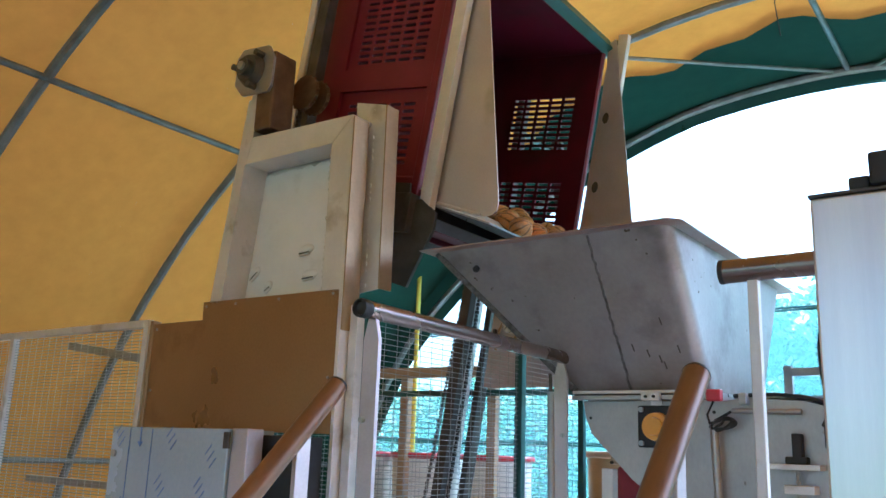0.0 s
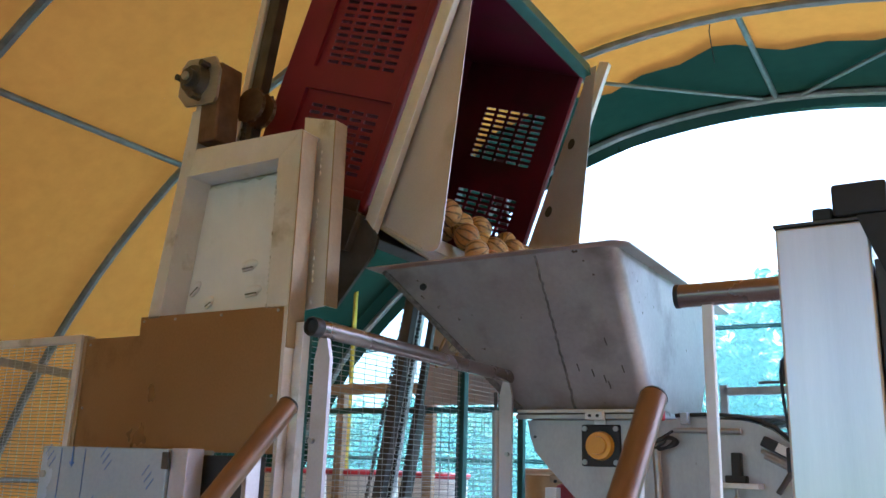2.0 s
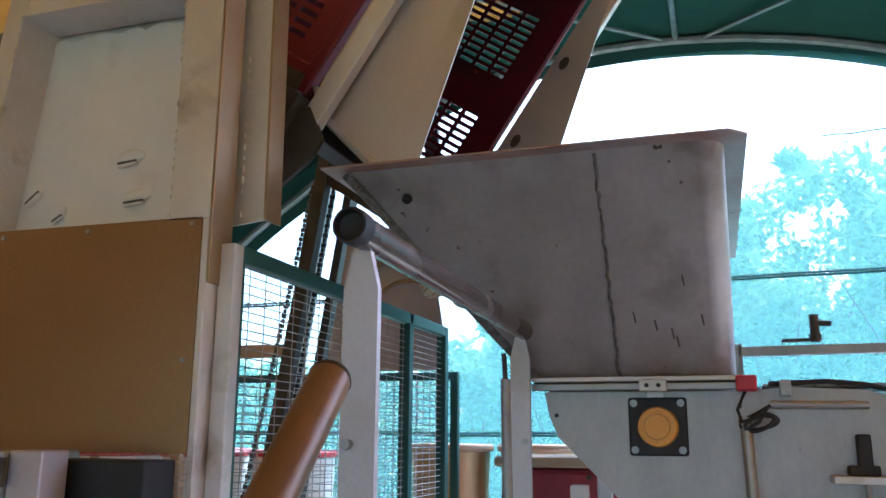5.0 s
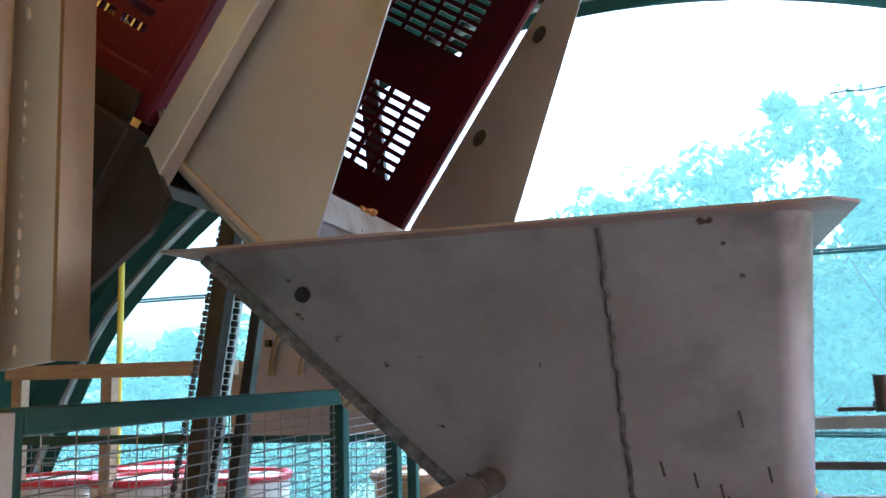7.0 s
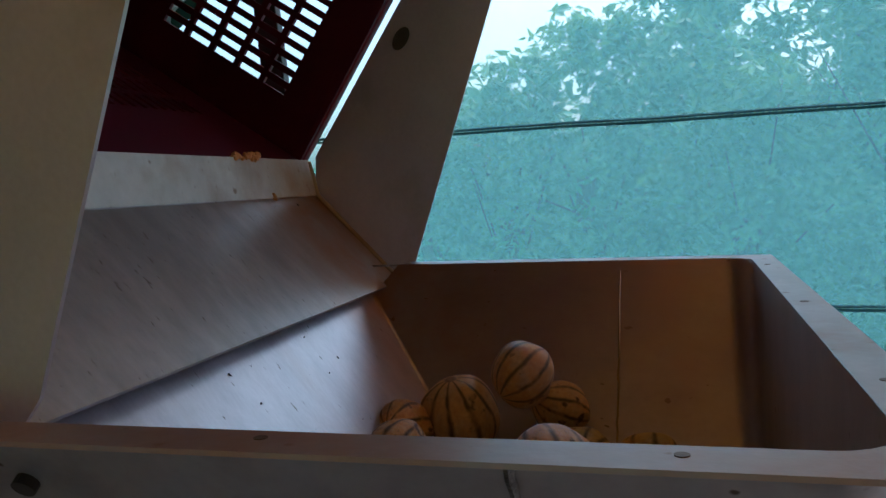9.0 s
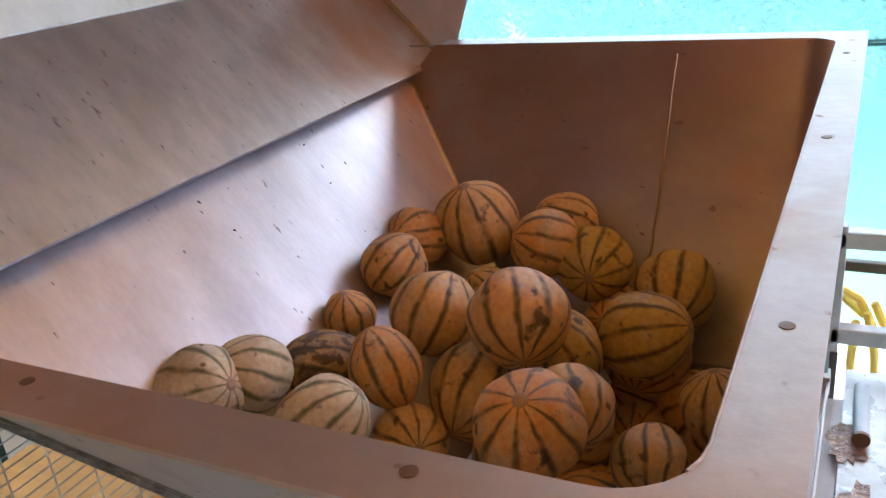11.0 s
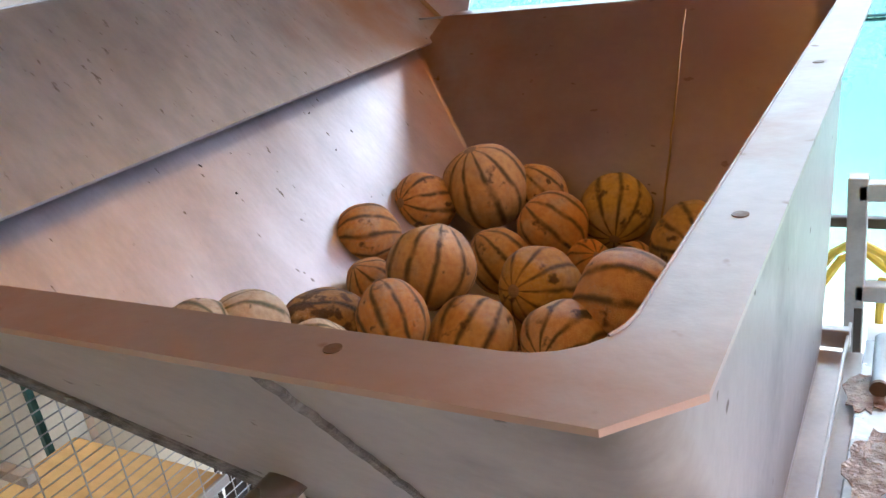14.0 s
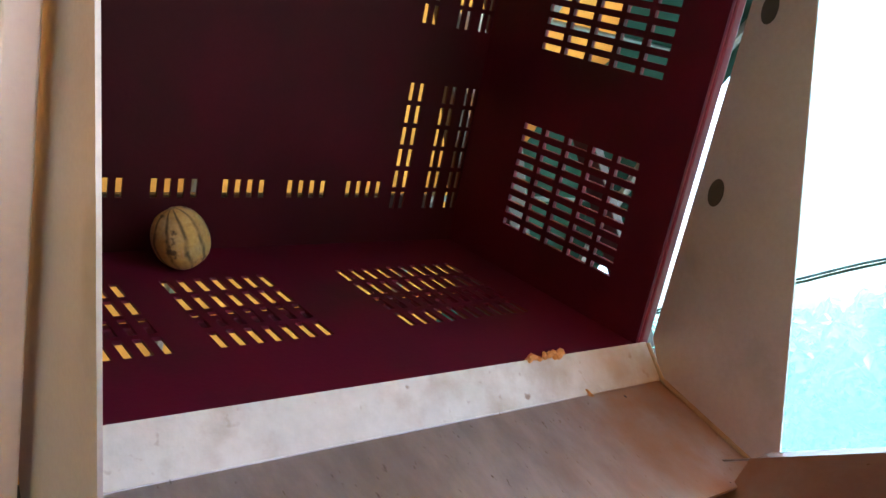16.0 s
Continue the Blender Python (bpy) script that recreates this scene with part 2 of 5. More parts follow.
def net_material():
    """Fine teal shade net: part of the light goes straight through, tinted; the threads scatter the rest."""
    m, nt, p = nodes_of("teal_shade_net")
    nt.nodes.remove(p)
    fine = noise_tex(nt, 3, 4)
    tint = ramp(nt, fine, [(0.35, (0.86, 0.98, 0.93)), (0.65, (0.92, 1.0, 0.955))])
    t = nt.nodes.new("ShaderNodeBsdfTransparent")
    d, tl = nt.nodes.new("ShaderNodeBsdfDiffuse"), nt.nodes.new("ShaderNodeBsdfTranslucent")
    d.inputs[0].default_value = (0.10, 0.325, 0.31, 1)
    tl.inputs[0].default_value = (0.14, 0.37, 0.355, 1)
    nt.links.new(tint, t.inputs[0])
    m1, m2 = nt.nodes.new("ShaderNodeMixShader"), nt.nodes.new("ShaderNodeMixShader")
    m1.inputs[0].default_value, m2.inputs[0].default_value = 0.8, 0.47
    nt.links.new(d.outputs[0], m1.inputs[1]), nt.links.new(tl.outputs[0], m1.inputs[2])
    nt.links.new(t.outputs[0], m2.inputs[1]), nt.links.new(m1.outputs[0], m2.inputs[2])
    nt.links.new(m2.outputs[0], nt.nodes["Material Output"].inputs[0])
    return m


def leaf_material(name, dark, light):
    m, nt, p = nodes_of(name)
    geo = nt.nodes.new("ShaderNodeNewGeometry")
    col = ramp(nt, geo.outputs["Random Per Island"], [(0.0, dark), (1.0, light)])
    col = mixc(nt, 0.6, col, ramp(nt, noise_tex(nt, 1.3, 4), [(0.35, (0.28, 0.28, 0.28)), (0.65, (0.72, 0.72, 0.72))]), "OVERLAY")
    nt.links.new(col, p.inputs["Base Color"])
    p.inputs["Roughness"].default_value = 0.45
    tl = nt.nodes.new("ShaderNodeBsdfTranslucent")
    nt.links.new(col, tl.inputs[0])
    mx = nt.nodes.new("ShaderNodeMixShader")
    mx.inputs[0].default_value = 0.35
    nt.links.new(p.outputs[0], mx.inputs[1]), nt.links.new(tl.outputs[0], mx.inputs[2])
    nt.links.new(mx.outputs[0], nt.nodes["Material Output"].inputs[0])
    return m


def melon_material(name, skins, stripe, rot=0.0):
    """Ribbed melon skin: dark green grooves along the meridians, fine net, bruises."""
    m, nt, p = nodes_of(name)
    tc, sep = nt.nodes.new("ShaderNodeTexCoord"), nt.nodes.new("ShaderNodeSeparateXYZ")
    nt.links.new(tc.outputs["Object"], sep.inputs[0])
    info = nt.nodes.new("ShaderNodeObjectInfo")
    mp = nt.nodes.new("ShaderNodeMapping")
    add = nt.nodes.new("ShaderNodeVectorMath")
    comb = nt.nodes.new("ShaderNodeCombineXYZ")
    mul = nt.nodes.new("ShaderNodeMath")
    mul.operation = "MULTIPLY"
    mul.inputs[1].default_value = 37.0
    nt.links.new(info.outputs["Random"], mul.inputs[0])
    for i in range(3):
        nt.links.new(mul.outputs[0], comb.inputs[i])
    nt.links.new(tc.outputs["Object"], add.inputs[0]), nt.links.new(comb.outputs[0], add.inputs[1])

    def own_noise(scale, detail):
        n = nt.nodes.new("ShaderNodeTexNoise")
        n.inputs["Scale"].default_value, n.inputs["Detail"].default_value = scale, detail
        nt.links.new(add.outputs[0], n.inputs["Vector"])
        return n.outputs["Fac"]

    def op(kind, a, b=0.0):
        n = nt.nodes.new("ShaderNodeMath")
        n.operation = kind
        for sock, v in zip(n.inputs, (a, b)):
            if isinstance(v, (int, float)):
                sock.default_value = v
            else:
                nt.links.new(v, sock)
        return n.outputs[0]

    angle = op("ARCTAN2", sep.outputs[1], sep.outputs[0])
    wob = op("MULTIPLY", own_noise(1.1, 3), 1.6)
    wave = op("ABSOLUTE", op("SINE", op("ADD", op("MULTIPLY", angle, 5.0), wob)))
    groove = ramp(nt, wave, [(0.08, (1, 1, 1)), (0.22, (0.7, 0.7, 0.7)), (0.48, (0, 0, 0))])
    halo = ramp(nt, wave, [(0.12, (1, 1, 1)), (0.62, (0, 0, 0))])
    broken = ramp(nt, own_noise(2.2, 4), [(0.36, (0.25, 0.25, 0.25)), (0.52, (1, 1, 1))])
    skin = ramp(nt, info.outputs["Random"], [(i / (len(skins) - 1), c) for i, c in enumerate(skins)])
    skin = mixc(nt, ramp(nt, own_noise(1.6, 4), [(0.50, (0, 0, 0)), (0.80, (1, 1, 1))]), skin, (0.52, 0.39, 0.22))
    vor = nt.nodes.new("ShaderNodeTexVoronoi")
    vor.feature = "DISTANCE_TO_EDGE"
    vor.inputs["Scale"].default_value = 20
    nt.links.new(add.outputs[0], vor.inputs["Vector"])
    netting = ramp(nt, vor.outputs["Distance"], [(0.0, (1, 1, 1)), (0.07, (0, 0, 0))])
    skin = mixc(nt, op("MULTIPLY", netting, ramp(nt, own_noise(1.2, 2), [(0.42, (0, 0, 0)), (0.62, (0.7, 0.7, 0.7))])), skin, (0.62, 0.52, 0.38))
    skin = mixc(nt, op("MULTIPLY", halo, op("MULTIPLY", own_noise(1.9, 3), 0.95)), skin, (0.22, 0.10, 0.02))
    skin = mixc(nt, op("MULTIPLY", op("MULTIPLY", groove, broken), 0.92), skin, stripe)
    bruise = ramp(nt, own_noise(2.4, 3), [(0.625 - rot, (0, 0, 0)), (0.70 - rot, (1, 1, 1))])
    skin = mixc(nt, op("MULTIPLY", bruise, 0.85), skin, (0.050, 0.024, 0.012))
    skin = mixc(nt, 0.45, skin, ramp(nt, own_noise(7.0, 5), [(0.32, (0.30, 0.27, 0.24)), (0.50, (0.5, 0.5, 0.5)), (0.70, (0.72, 0.70, 0.66))]), "OVERLAY")
    nt.links.new(skin, p.inputs["Base Color"])
    p.inputs["Roughness"].default_value = 0.42
    bump(nt, p, op("ADD", op("MULTIPLY", netting, 0.7), own_noise(30, 3)), 0.5, 0.004)
    return m


NET = net_material()
LEAF = leaf_material("tree_leaves", (0.10, 0.175, 0.045), (0.20, 0.295, 0.095))
HEDGE = leaf_material("hedge_leaves", (0.085, 0.155, 0.04), (0.14, 0.225, 0.07))
MELON = melon_material("ripe_melon_skin", [(0.68, 0.26, 0.04), (0.64, 0.37, 0.10), (0.68, 0.40, 0.15), (0.54, 0.37, 0.06), (0.69, 0.31, 0.06), (0.64, 0.42, 0.17)], (0.085, 0.058, 0.016))
PALE = melon_material("pale_netted_melon_skin", [(0.60, 0.50, 0.32), (0.66, 0.55, 0.36)], (0.10, 0.12, 0.05))
ROTTEN = melon_material("rotten_melon_skin", [(0.34, 0.18, 0.04), (0.42, 0.24, 0.06)], (0.02, 0.03, 0.015), 0.14)


# ---- building helpers ----
def part(name, bm, material, parent=None, label="", smooth=False):
    me = bpy.data.meshes.new(name)
    bmesh.ops.recalc_face_normals(bm, faces=bm.faces)
    bm.to_mesh(me)
    bm.free()
    if smooth:
        me.polygons.foreach_set("use_smooth", [True] * len(me.polygons))
        me.set_sharp_from_angle(angle=radians(40))
    me.materials.append(material)
    ob = new(name, me)
    if parent:
        ob.parent = parent
    if label:
        tagged(ob, label)
    return ob


def thing(name, label, category, at=(0, 0, 0), group="", kind=""):
    ob = new(name)
    ob.location = at
    ob.empty_display_size = 0.05
    return tagged(ob, label, category, group, kind)


def block(bm, x0, x1, y0, y1, z0, z1, bevel=0.0, m=None):
    v = bmesh.ops.create_cube(bm, size=1.0)["verts"]
    for q in v:
        q.co = Vector(((x0 + x1) / 2 + q.co.x * (x1 - x0), (y0 + y1) / 2 + q.co.y * (y1 - y0), (z0 + z1) / 2 + q.co.z * (z1 - z0)))
    if bevel:
        edges = {e for q in v for e in q.link_edges}
        v = bmesh.ops.bevel(bm, geom=list(edges), offset=bevel, segments=2, affect="EDGES", profile=0.5)["verts"]
    if m:
        bmesh.ops.transform(bm, matrix=m, verts=list(set(v)))
    return bm


def rod(bm, p, q, r, seg=12, r2=None):
    p, q = Vector(p), Vector(q)
    d = q - p
    m = Matrix.Translation((p + q) / 2) @ d.to_track_quat("Z", "Y").to_matrix().to_4x4()
    bmesh.ops.create_cone(bm, cap_ends=True, segments=seg, radius1=r, radius2=r if r2 is None else r2, depth=d.length, matrix=m)
    return bm


def beam(bm, p, q, w, h, up=(0, 0, 1), bevel=0.003):
    """A rectangular bar from p to q: w across, h along up."""
    p, q = Vector(p), Vector(q)
    d = (q - p)
    z = d.normalized()
    side = Vector(up).cross(z).normalized()
    top = z.cross(side)
    m = Matrix((side, top, z)).transposed().to_4x4()
    m.translation = (p + q) / 2
    return block(bm, -w / 2, w / 2, -h / 2, h / 2, -d.length / 2, d.length / 2, bevel, m)


def sheet(bm, pts, thick, axis="y", at=0.0):
    """A flat plate with the given outline, thick along axis."""
    def lift(a, b, s):
        return {"y": (a, at + s, b), "x": (at + s, a, b), "z": (a, b, at + s)}[axis]
    lo = [bm.verts.new(lift(a, b, 0)) for a, b in pts]
    hi = [bm.verts.new(lift(a, b, thick)) for a, b in pts]
    bm.faces.new(lo)
    bm.faces.new(hi[::-1])
    for i in range(len(pts)):
        j = (i + 1) % len(pts)
        bm.faces.new((lo[i], hi[i], hi[j], lo[j]))
    return bm


def tube_along(bm, pts, r, seg=8):
    """A round tube through the points, one swept skin."""
    pts = [Vector(p) for p in pts]
    rings = []
    for i, p in enumerate(pts):
        d = (pts[min(i + 1, len(pts) - 1)] - pts[max(i - 1, 0)]).normalized()
        a = d.cross(Vector((0.31, 0.17, 0.93))).normalized()
        b = d.cross(a)
        rings.append([bm.verts.new(p + r * (math.cos(2 * math.pi * k / seg) * a + math.sin(2 * math.pi * k / seg) * b)) for k in range(seg)])
    for u, v in zip(rings, rings[1:]):
        for k in range(seg):
            bm.faces.new((u[k], u[(k + 1) % seg], v[(k + 1) % seg], v[k]))
    bm.faces.new(rings[0][::-1])
    bm.faces.new(rings[-1])
    return bm


def B():
    return bmesh.new()


def setting(name, bm, material, label, category, smooth=False):
    return tagged(part(name, bm, material, None, "", smooth), label, category, "", "structure")


# ---- tent ----
CX, CZ, RV, RO = 0.4, -0.78, 5.3, 5.1
Y_BACK, Y_END = -7.5, 4.3
A_LOW = math.asin(-CZ / RV)
A_OPEN = 1.05                              # unseen opening in the canvas along one side, added to let daylight in


def arc_point(a, y, r):
    return (CX + r * math.cos(a), y, CZ + r * math.sin(a))


def vault(name, material, ya, yb, label, wavy_front=False, r=RV, a_low=A_OPEN):
    bm = B()
    na, ny = 72, max(6, int((yb - ya) * 6))
    grid = []
    for i in range(na + 1):
        a = a_low + (math.pi - A_LOW - a_low) * i / na
        row = []
        for j in range(ny + 1):
            y = ya + (yb - ya) * j / ny
            if wavy_front and j == 0:
                y += 0.10 * math.sin(a * 23) + 0.06 * math.sin(a * 51 + 1)
            sag = 0.035 * abs(math.sin((y - 1.48) * math.pi / 1.48)) + 0.012 * noise.noise((a * 6, y * 2, 3.1))
            row.append(bm.verts.new(arc_point(a, y, r + 0.03 - sag if not wavy_front else r - 0.075 + 0.5 * sag)))
        grid.append(row)
    for i in range(na):
        for j in range(ny):
            bm.faces.new((grid[i][j], grid[i + 1][j], grid[i + 1][j + 1], grid[i][j + 1]))
    return setting(name, bm, material, label, "tent roof", True)


Y_OPEN = 1.0                               # ... beyond this point only
vault("tent_roof", YELLOWCLOTH, Y_BACK, Y_OPEN, "translucent yellow canvas stretched over steel hoops", False, RV, A_LOW)
vault("tent_roof", YELLOWCLOTH, Y_OPEN, Y_END, "translucent yellow canvas with an unseen side opening added for daylight")
vault("tent_valance", GREENCLOTH, 3.42, Y_END, "dark green canvas band with a wavy edge at the tent's open end", True)
for i, y in enumerate((-7.4, -5.9, -4.4, -2.96, -1.48, 0.0, 1.48, 2.94)):
    h = thing("tent_hoop", "grey steel tube hoop under the yellow canvas", "tent hoop", (0, 0, 0), "tent hoops", "structure")
    bm = tube_along(B(), [arc_point(A_LOW + (math.pi - 2 * A_LOW) * k / 48, y, RV - 0.035) for k in range(49)], 0.03)
    part("tube", bm, HOOP, h, "", True)
for a in (2.2, 0.95, 2.72, 0.42):
    p = arc_point(a if a != 2.2 else math.acos((-2.69 - CX) / RV) + 0.003, 0, RV - 0.05)
    bm = rod(B(), (p[0], Y_BACK, p[2]), (p[0], Y_END, p[2]), 0.021, 10)
    setting("tent_purlin", bm, HOOP, "long grey steel tube joining the tent hoops", "tent tube", True)
def end_radius(a):
    """The end arch flattens towards the low side, where the canvas hangs deeper."""
    return float(np.interp(a, (0.0, 1.75, 2.0, 2.12, 2.43, 2.6, 3.2), (RO, RO, 5.02, 4.94, 4.94, 4.84, 4.7)))


end = thing("tent_end_arch", "grey-blue steel truss arch over the tent's open end", "tent arch", (0, 0, 0), "", "structure")
part("lower_chord", tube_along(B(), [arc_point(A_LOW + (math.pi - 2 * A_LOW) * k / 60, Y_END - 0.05, end_radius(A_LOW + (math.pi - 2 * A_LOW) * k / 60) + 0.10) for k in range(61)], 0.032), HOOP, end, "", True)
for p, q, r in (((0.673, 2.94, 4.478), (0.673, 4.24, 4.42), 0.021), ((0.856, 4.24, 4.40), (2.05, 2.94, 4.21), 0.016), ((0.586, 4.24, 4.42), (-0.75, 2.94, 4.35), 0.015),
                ((-1.6, 2.94, 4.08), (-1.6, 4.24, 4.02), 0.021), ((2.9, 2.94, 3.84), (2.9, 4.24, 3.78), 0.021)):
    part("web_strut", rod(B(), p, q, r, 10), HOOP, end, "", True)
part("hanging_wire", tube_along(B(), [(0.50, 2.95, 4.45), (0.485, 2.98, 4.42), (0.478, 3.05, 4.36), (0.482, 3.1, 4.24)], 0.004, 6), BLACK, end)
bm = B()
n = 80
for i in range(n):
    a, b = (A_LOW + (math.pi - 2 * A_LOW) * k / n for k in (i, i + 1))
    bm.faces.new([bm.verts.new(arc_point(q, Y_END, r)) for q, r in ((a, end_radius(a) - 0.01), (a, RV + 0.03), (b, RV + 0.03), (b, end_radius(b) - 0.01))])
bmesh.ops.remove_doubles(bm, verts=bm.verts, dist=1e-4)
setting("tent_end_band", bm, GREENCLOTH, "green canvas strip along the end arch", "tent wall")
bm = B()
A_GABLE = math.asin((2.9 - CZ) / RV)          # the unseen gable is open below, to let in daylight from behind
ring = [bm.verts.new(arc_point(A_GABLE + (math.pi - 2 * A_GABLE) * k / n, Y_BACK, RV + 0.03)) for k in range(n + 1)]
bm.faces.new(ring)
setting("wall_back", bm, YELLOWCLOTH, "plain yellow canvas end wall of the tent, unseen, shaping the daylight", "tent wall")

# ---- ground ----
bm = B()
block(bm, -400, 400, -400, 400, -0.4, -0.02)
tagged(part("ground", bm, GRASS), "grassy field around the tent", "ground", "", "structure")
bm = B()
block(bm, -4.8, 5.6, Y_BACK, Y_END + 0.2, -0.3, 0.0)
tagged(part("floor", bm, CONCRETE), "worn pale concrete floor inside the tent", "floor", "", "structure")


# ---- shade net over the open end ----
def net_y(x):
    return 4.29 - 0.066 * x


bm = B()
nx, nz = 60, 24
grid = []
for i in range(nx + 1):
    x = -4.55 + 9.9 * i / nx
    top = CZ + math.sqrt(max((RO + (0.35 if x < -0.6 else 0.0)) ** 2 - (x - CX) ** 2, 0.0)) - 0.02
    grid.append([bm.verts.new((x, net_y(x) + 0.02 * noise.noise((x * 0.9, k * 0.22, 0)) - 0.03, max(top, 0.1) * k / nz)) for k in range(nz + 1)])
for i in range(nx):
    for k in range(nz):
        bm.faces.new((grid[i][k], grid[i + 1][k], grid[i + 1][k + 1], grid[i][k + 1]))
net = tagged(part("shade_net", bm, NET, None, "", True), "teal woven shade net hung over the tent's open end", "shade net", "", "structure")
for z, x0, x1 in ((2.64, -3.3, 4.0), (1.63, -4.0, 4.6), (3.55, 1.55, 3.2)):
    bm = B()
    pts = [(x0 + (x1 - x0) * k / 60, net_y(x0 + (x1 - x0) * k / 60) - 0.055, z + 0.012 * noise.noise((k * 0.25, z, 0))) for k in range(61)]
    thin = 0.35 if z > 3 else 1.0
    for s in (-0.0095 * thin, 0.0095 * thin):
        tube_along(bm, [(p[0], p[1], p[2] + s) for p in pts], 0.0075 * thin, 5)
    for k in range(0, 60):
        for u in (0.0, 0.25, 0.5, 0.75):
            a, b = Vector(pts[k]), Vector(pts[k + 1])
            c = a.lerp(b, u)
            rod(bm, c + Vector((0, 0, -0.018 * thin)), c + Vector((0.006, 0, 0.018 * thin)), 0.005 * thin, 4)
    tagged(part("net_hem", bm, ROPE, None, "", True), "dark green laced hem line across the shade net", "net hem", "net hems", "structure")


# ---- trees behind the net ----
def leaves(bm, centre, radius, count, size, rng):
    for _ in range(count):
        d = Vector((rng.gauss(0, 1), rng.gauss(0, 1), rng.gauss(0, 1))).normalized() * radius * rng.random() ** 0.4
        m = Matrix.Translation(Vector(centre) + Vector((d.x, d.y, d.z * 0.75))) @ Euler((rng.uniform(-1, 1), rng.uniform(-1, 1), rng.uniform(0, 6.3))).to_matrix().to_4x4()
        s = size * rng.uniform(0.6, 1.3)
        bm.faces.new([bm.verts.new(m @ Vector(q)) for q in ((-s, 0, 0), (-0.2 * s, -0.4 * s, 0.1 * s), (s, 0, 0), (-0.2 * s, 0.4 * s, 0.1 * s))])


def tree(x, y, height, spread, seed, material=LEAF):
    rng = random.Random(seed)
    t = thing("tree", "leafy broad-crowned tree behind the shade net", "tree", (x, y, 0), "trees behind the net")
    bm = B()
    tube_along(bm, [(0.1 * math.sin(k + seed), 0.08 * math.cos(k * 1.3), height * 0.55 * k / 5) for k in range(6)], 0.12, 8)
    part("trunk", bm, BARK, t, "", True)
    bm = B()
    for k in range(9):
        a = k * 2.4 + seed
        h0, h1 = height * rng.uniform(0.2, 0.5), height * rng.uniform(0.45, 0.85)
        rod(bm, (0, 0, h0), (0.7 * spread * math.cos(a), 0.7 * spread * math.sin(a), h1), 0.018, 6, 0.006)
    part("limb", bm, BARK, t, "", True)
    bm = B()
    for k in range(75):
        a, f = rng.uniform(0, 6.28), rng.random() ** 0.5
        z = rng.uniform(0.03, 0.97)
        r = spread * f * (1 - 0.7 * (abs(z - 0.42) / 0.58) ** 2.4)
        leaves(bm, (r * math.cos(a), r * math.sin(a), z * height), spread * rng.uniform(0.14, 0.36), 78, 0.092, rng)
    part("crown", bm, material, t)
    return t


for i, (x, y, hgt, sp) in enumerate(((-2.4, 10.2, 2.9, 0.9), (-1.25, 10.0, 3.85, 1.0), (-0.2, 9.7, 4.3, 1.2), (0.95, 10.0, 4.75, 1.35), (2.1, 9.8, 5.3, 1.5), (3.4, 10.1, 5.3, 1.7), (5.0, 10.4, 5.5, 1.9), (6.9, 11.0, 5.2, 1.9), (1.5, 8.9, 3.7, 1.3), (3.0, 8.8, 4.2, 1.4))):
    tree(x, y, hgt, sp, 11 + i)
rng = random.Random(5)
bm = B()
for k in range(560):
    x = rng.uniform(-16, 12)
    leaves(bm, (x, 11.5 + rng.uniform(-1.4, 1.6), rng.uniform(0.05, 1.0) * ((3.55 if x > -3 else 2.6) + 0.7 * noise.noise((x * 0.5, 0, 0)))), rng.uniform(0.35, 0.7), 80, 0.15, rng)
tagged(part("hedge", bm, HEDGE), "long uncut hedge along the field", "hedge", "", "stuff")


# ---- hopper ----
H = 2.2
hop = thing("feed_hopper", "welded stainless steel feed hopper with a flanged rim and scuffed walls", "hopper", (0, 0, 0))
YN, YF, ZB = 0.048, 1.215, 1.745          # inner rim near and far, throat height
BN, BF, XL, XLB, XR = 0.36, 0.93, 0.055, 0.42, 0.862


def ring_pts(x0, x1, y0, y1, r, seg=6):
    """A rectangle with rounded corners; those on the slope's side are tight folds."""
    out, full = [], r
    for sx, sy, a0 in ((1, 1, 0), (-1, 1, 90), (-1, -1, 180), (1, -1, 270)):
        r = full if sx > 0 else 0.008
        cx, cy = (x1 - r if sx > 0 else x0 + r), (y1 - r if sy > 0 else y0 + r)
        for k in range(seg + 1):
            a = radians(a0 + 90 * k / seg)
            out.append((cx + r * math.cos(a), cy + r * math.sin(a)))
    return out


def shell(bm, top, low, ztop, zlow):
    a = [bm.verts.new((x, y, ztop)) for x, y in top]
    b = [bm.verts.new((x, y, zlow)) for x, y in low]
    for i in range(len(a)):
        j = (i + 1) % len(a)
        bm.faces.new((a[i], a[j], b[j], b[i]))


top_in, low_in = ring_pts(XL, XR, YN, YF, 0.05), ring_pts(XLB, XR, BN, BF, 0.04)
top_out, low_out = ring_pts(XL - 0.004, XR + 0.004, YN - 0.004, YF + 0.004, 0.054), ring_pts(XLB - 0.004, XR + 0.004, BN - 0.004, BF + 0.004, 0.044)
NOTCH_X, NOTCH_Z = 0.150, 2.145            # the far corner is cut down where the chute reaches over it


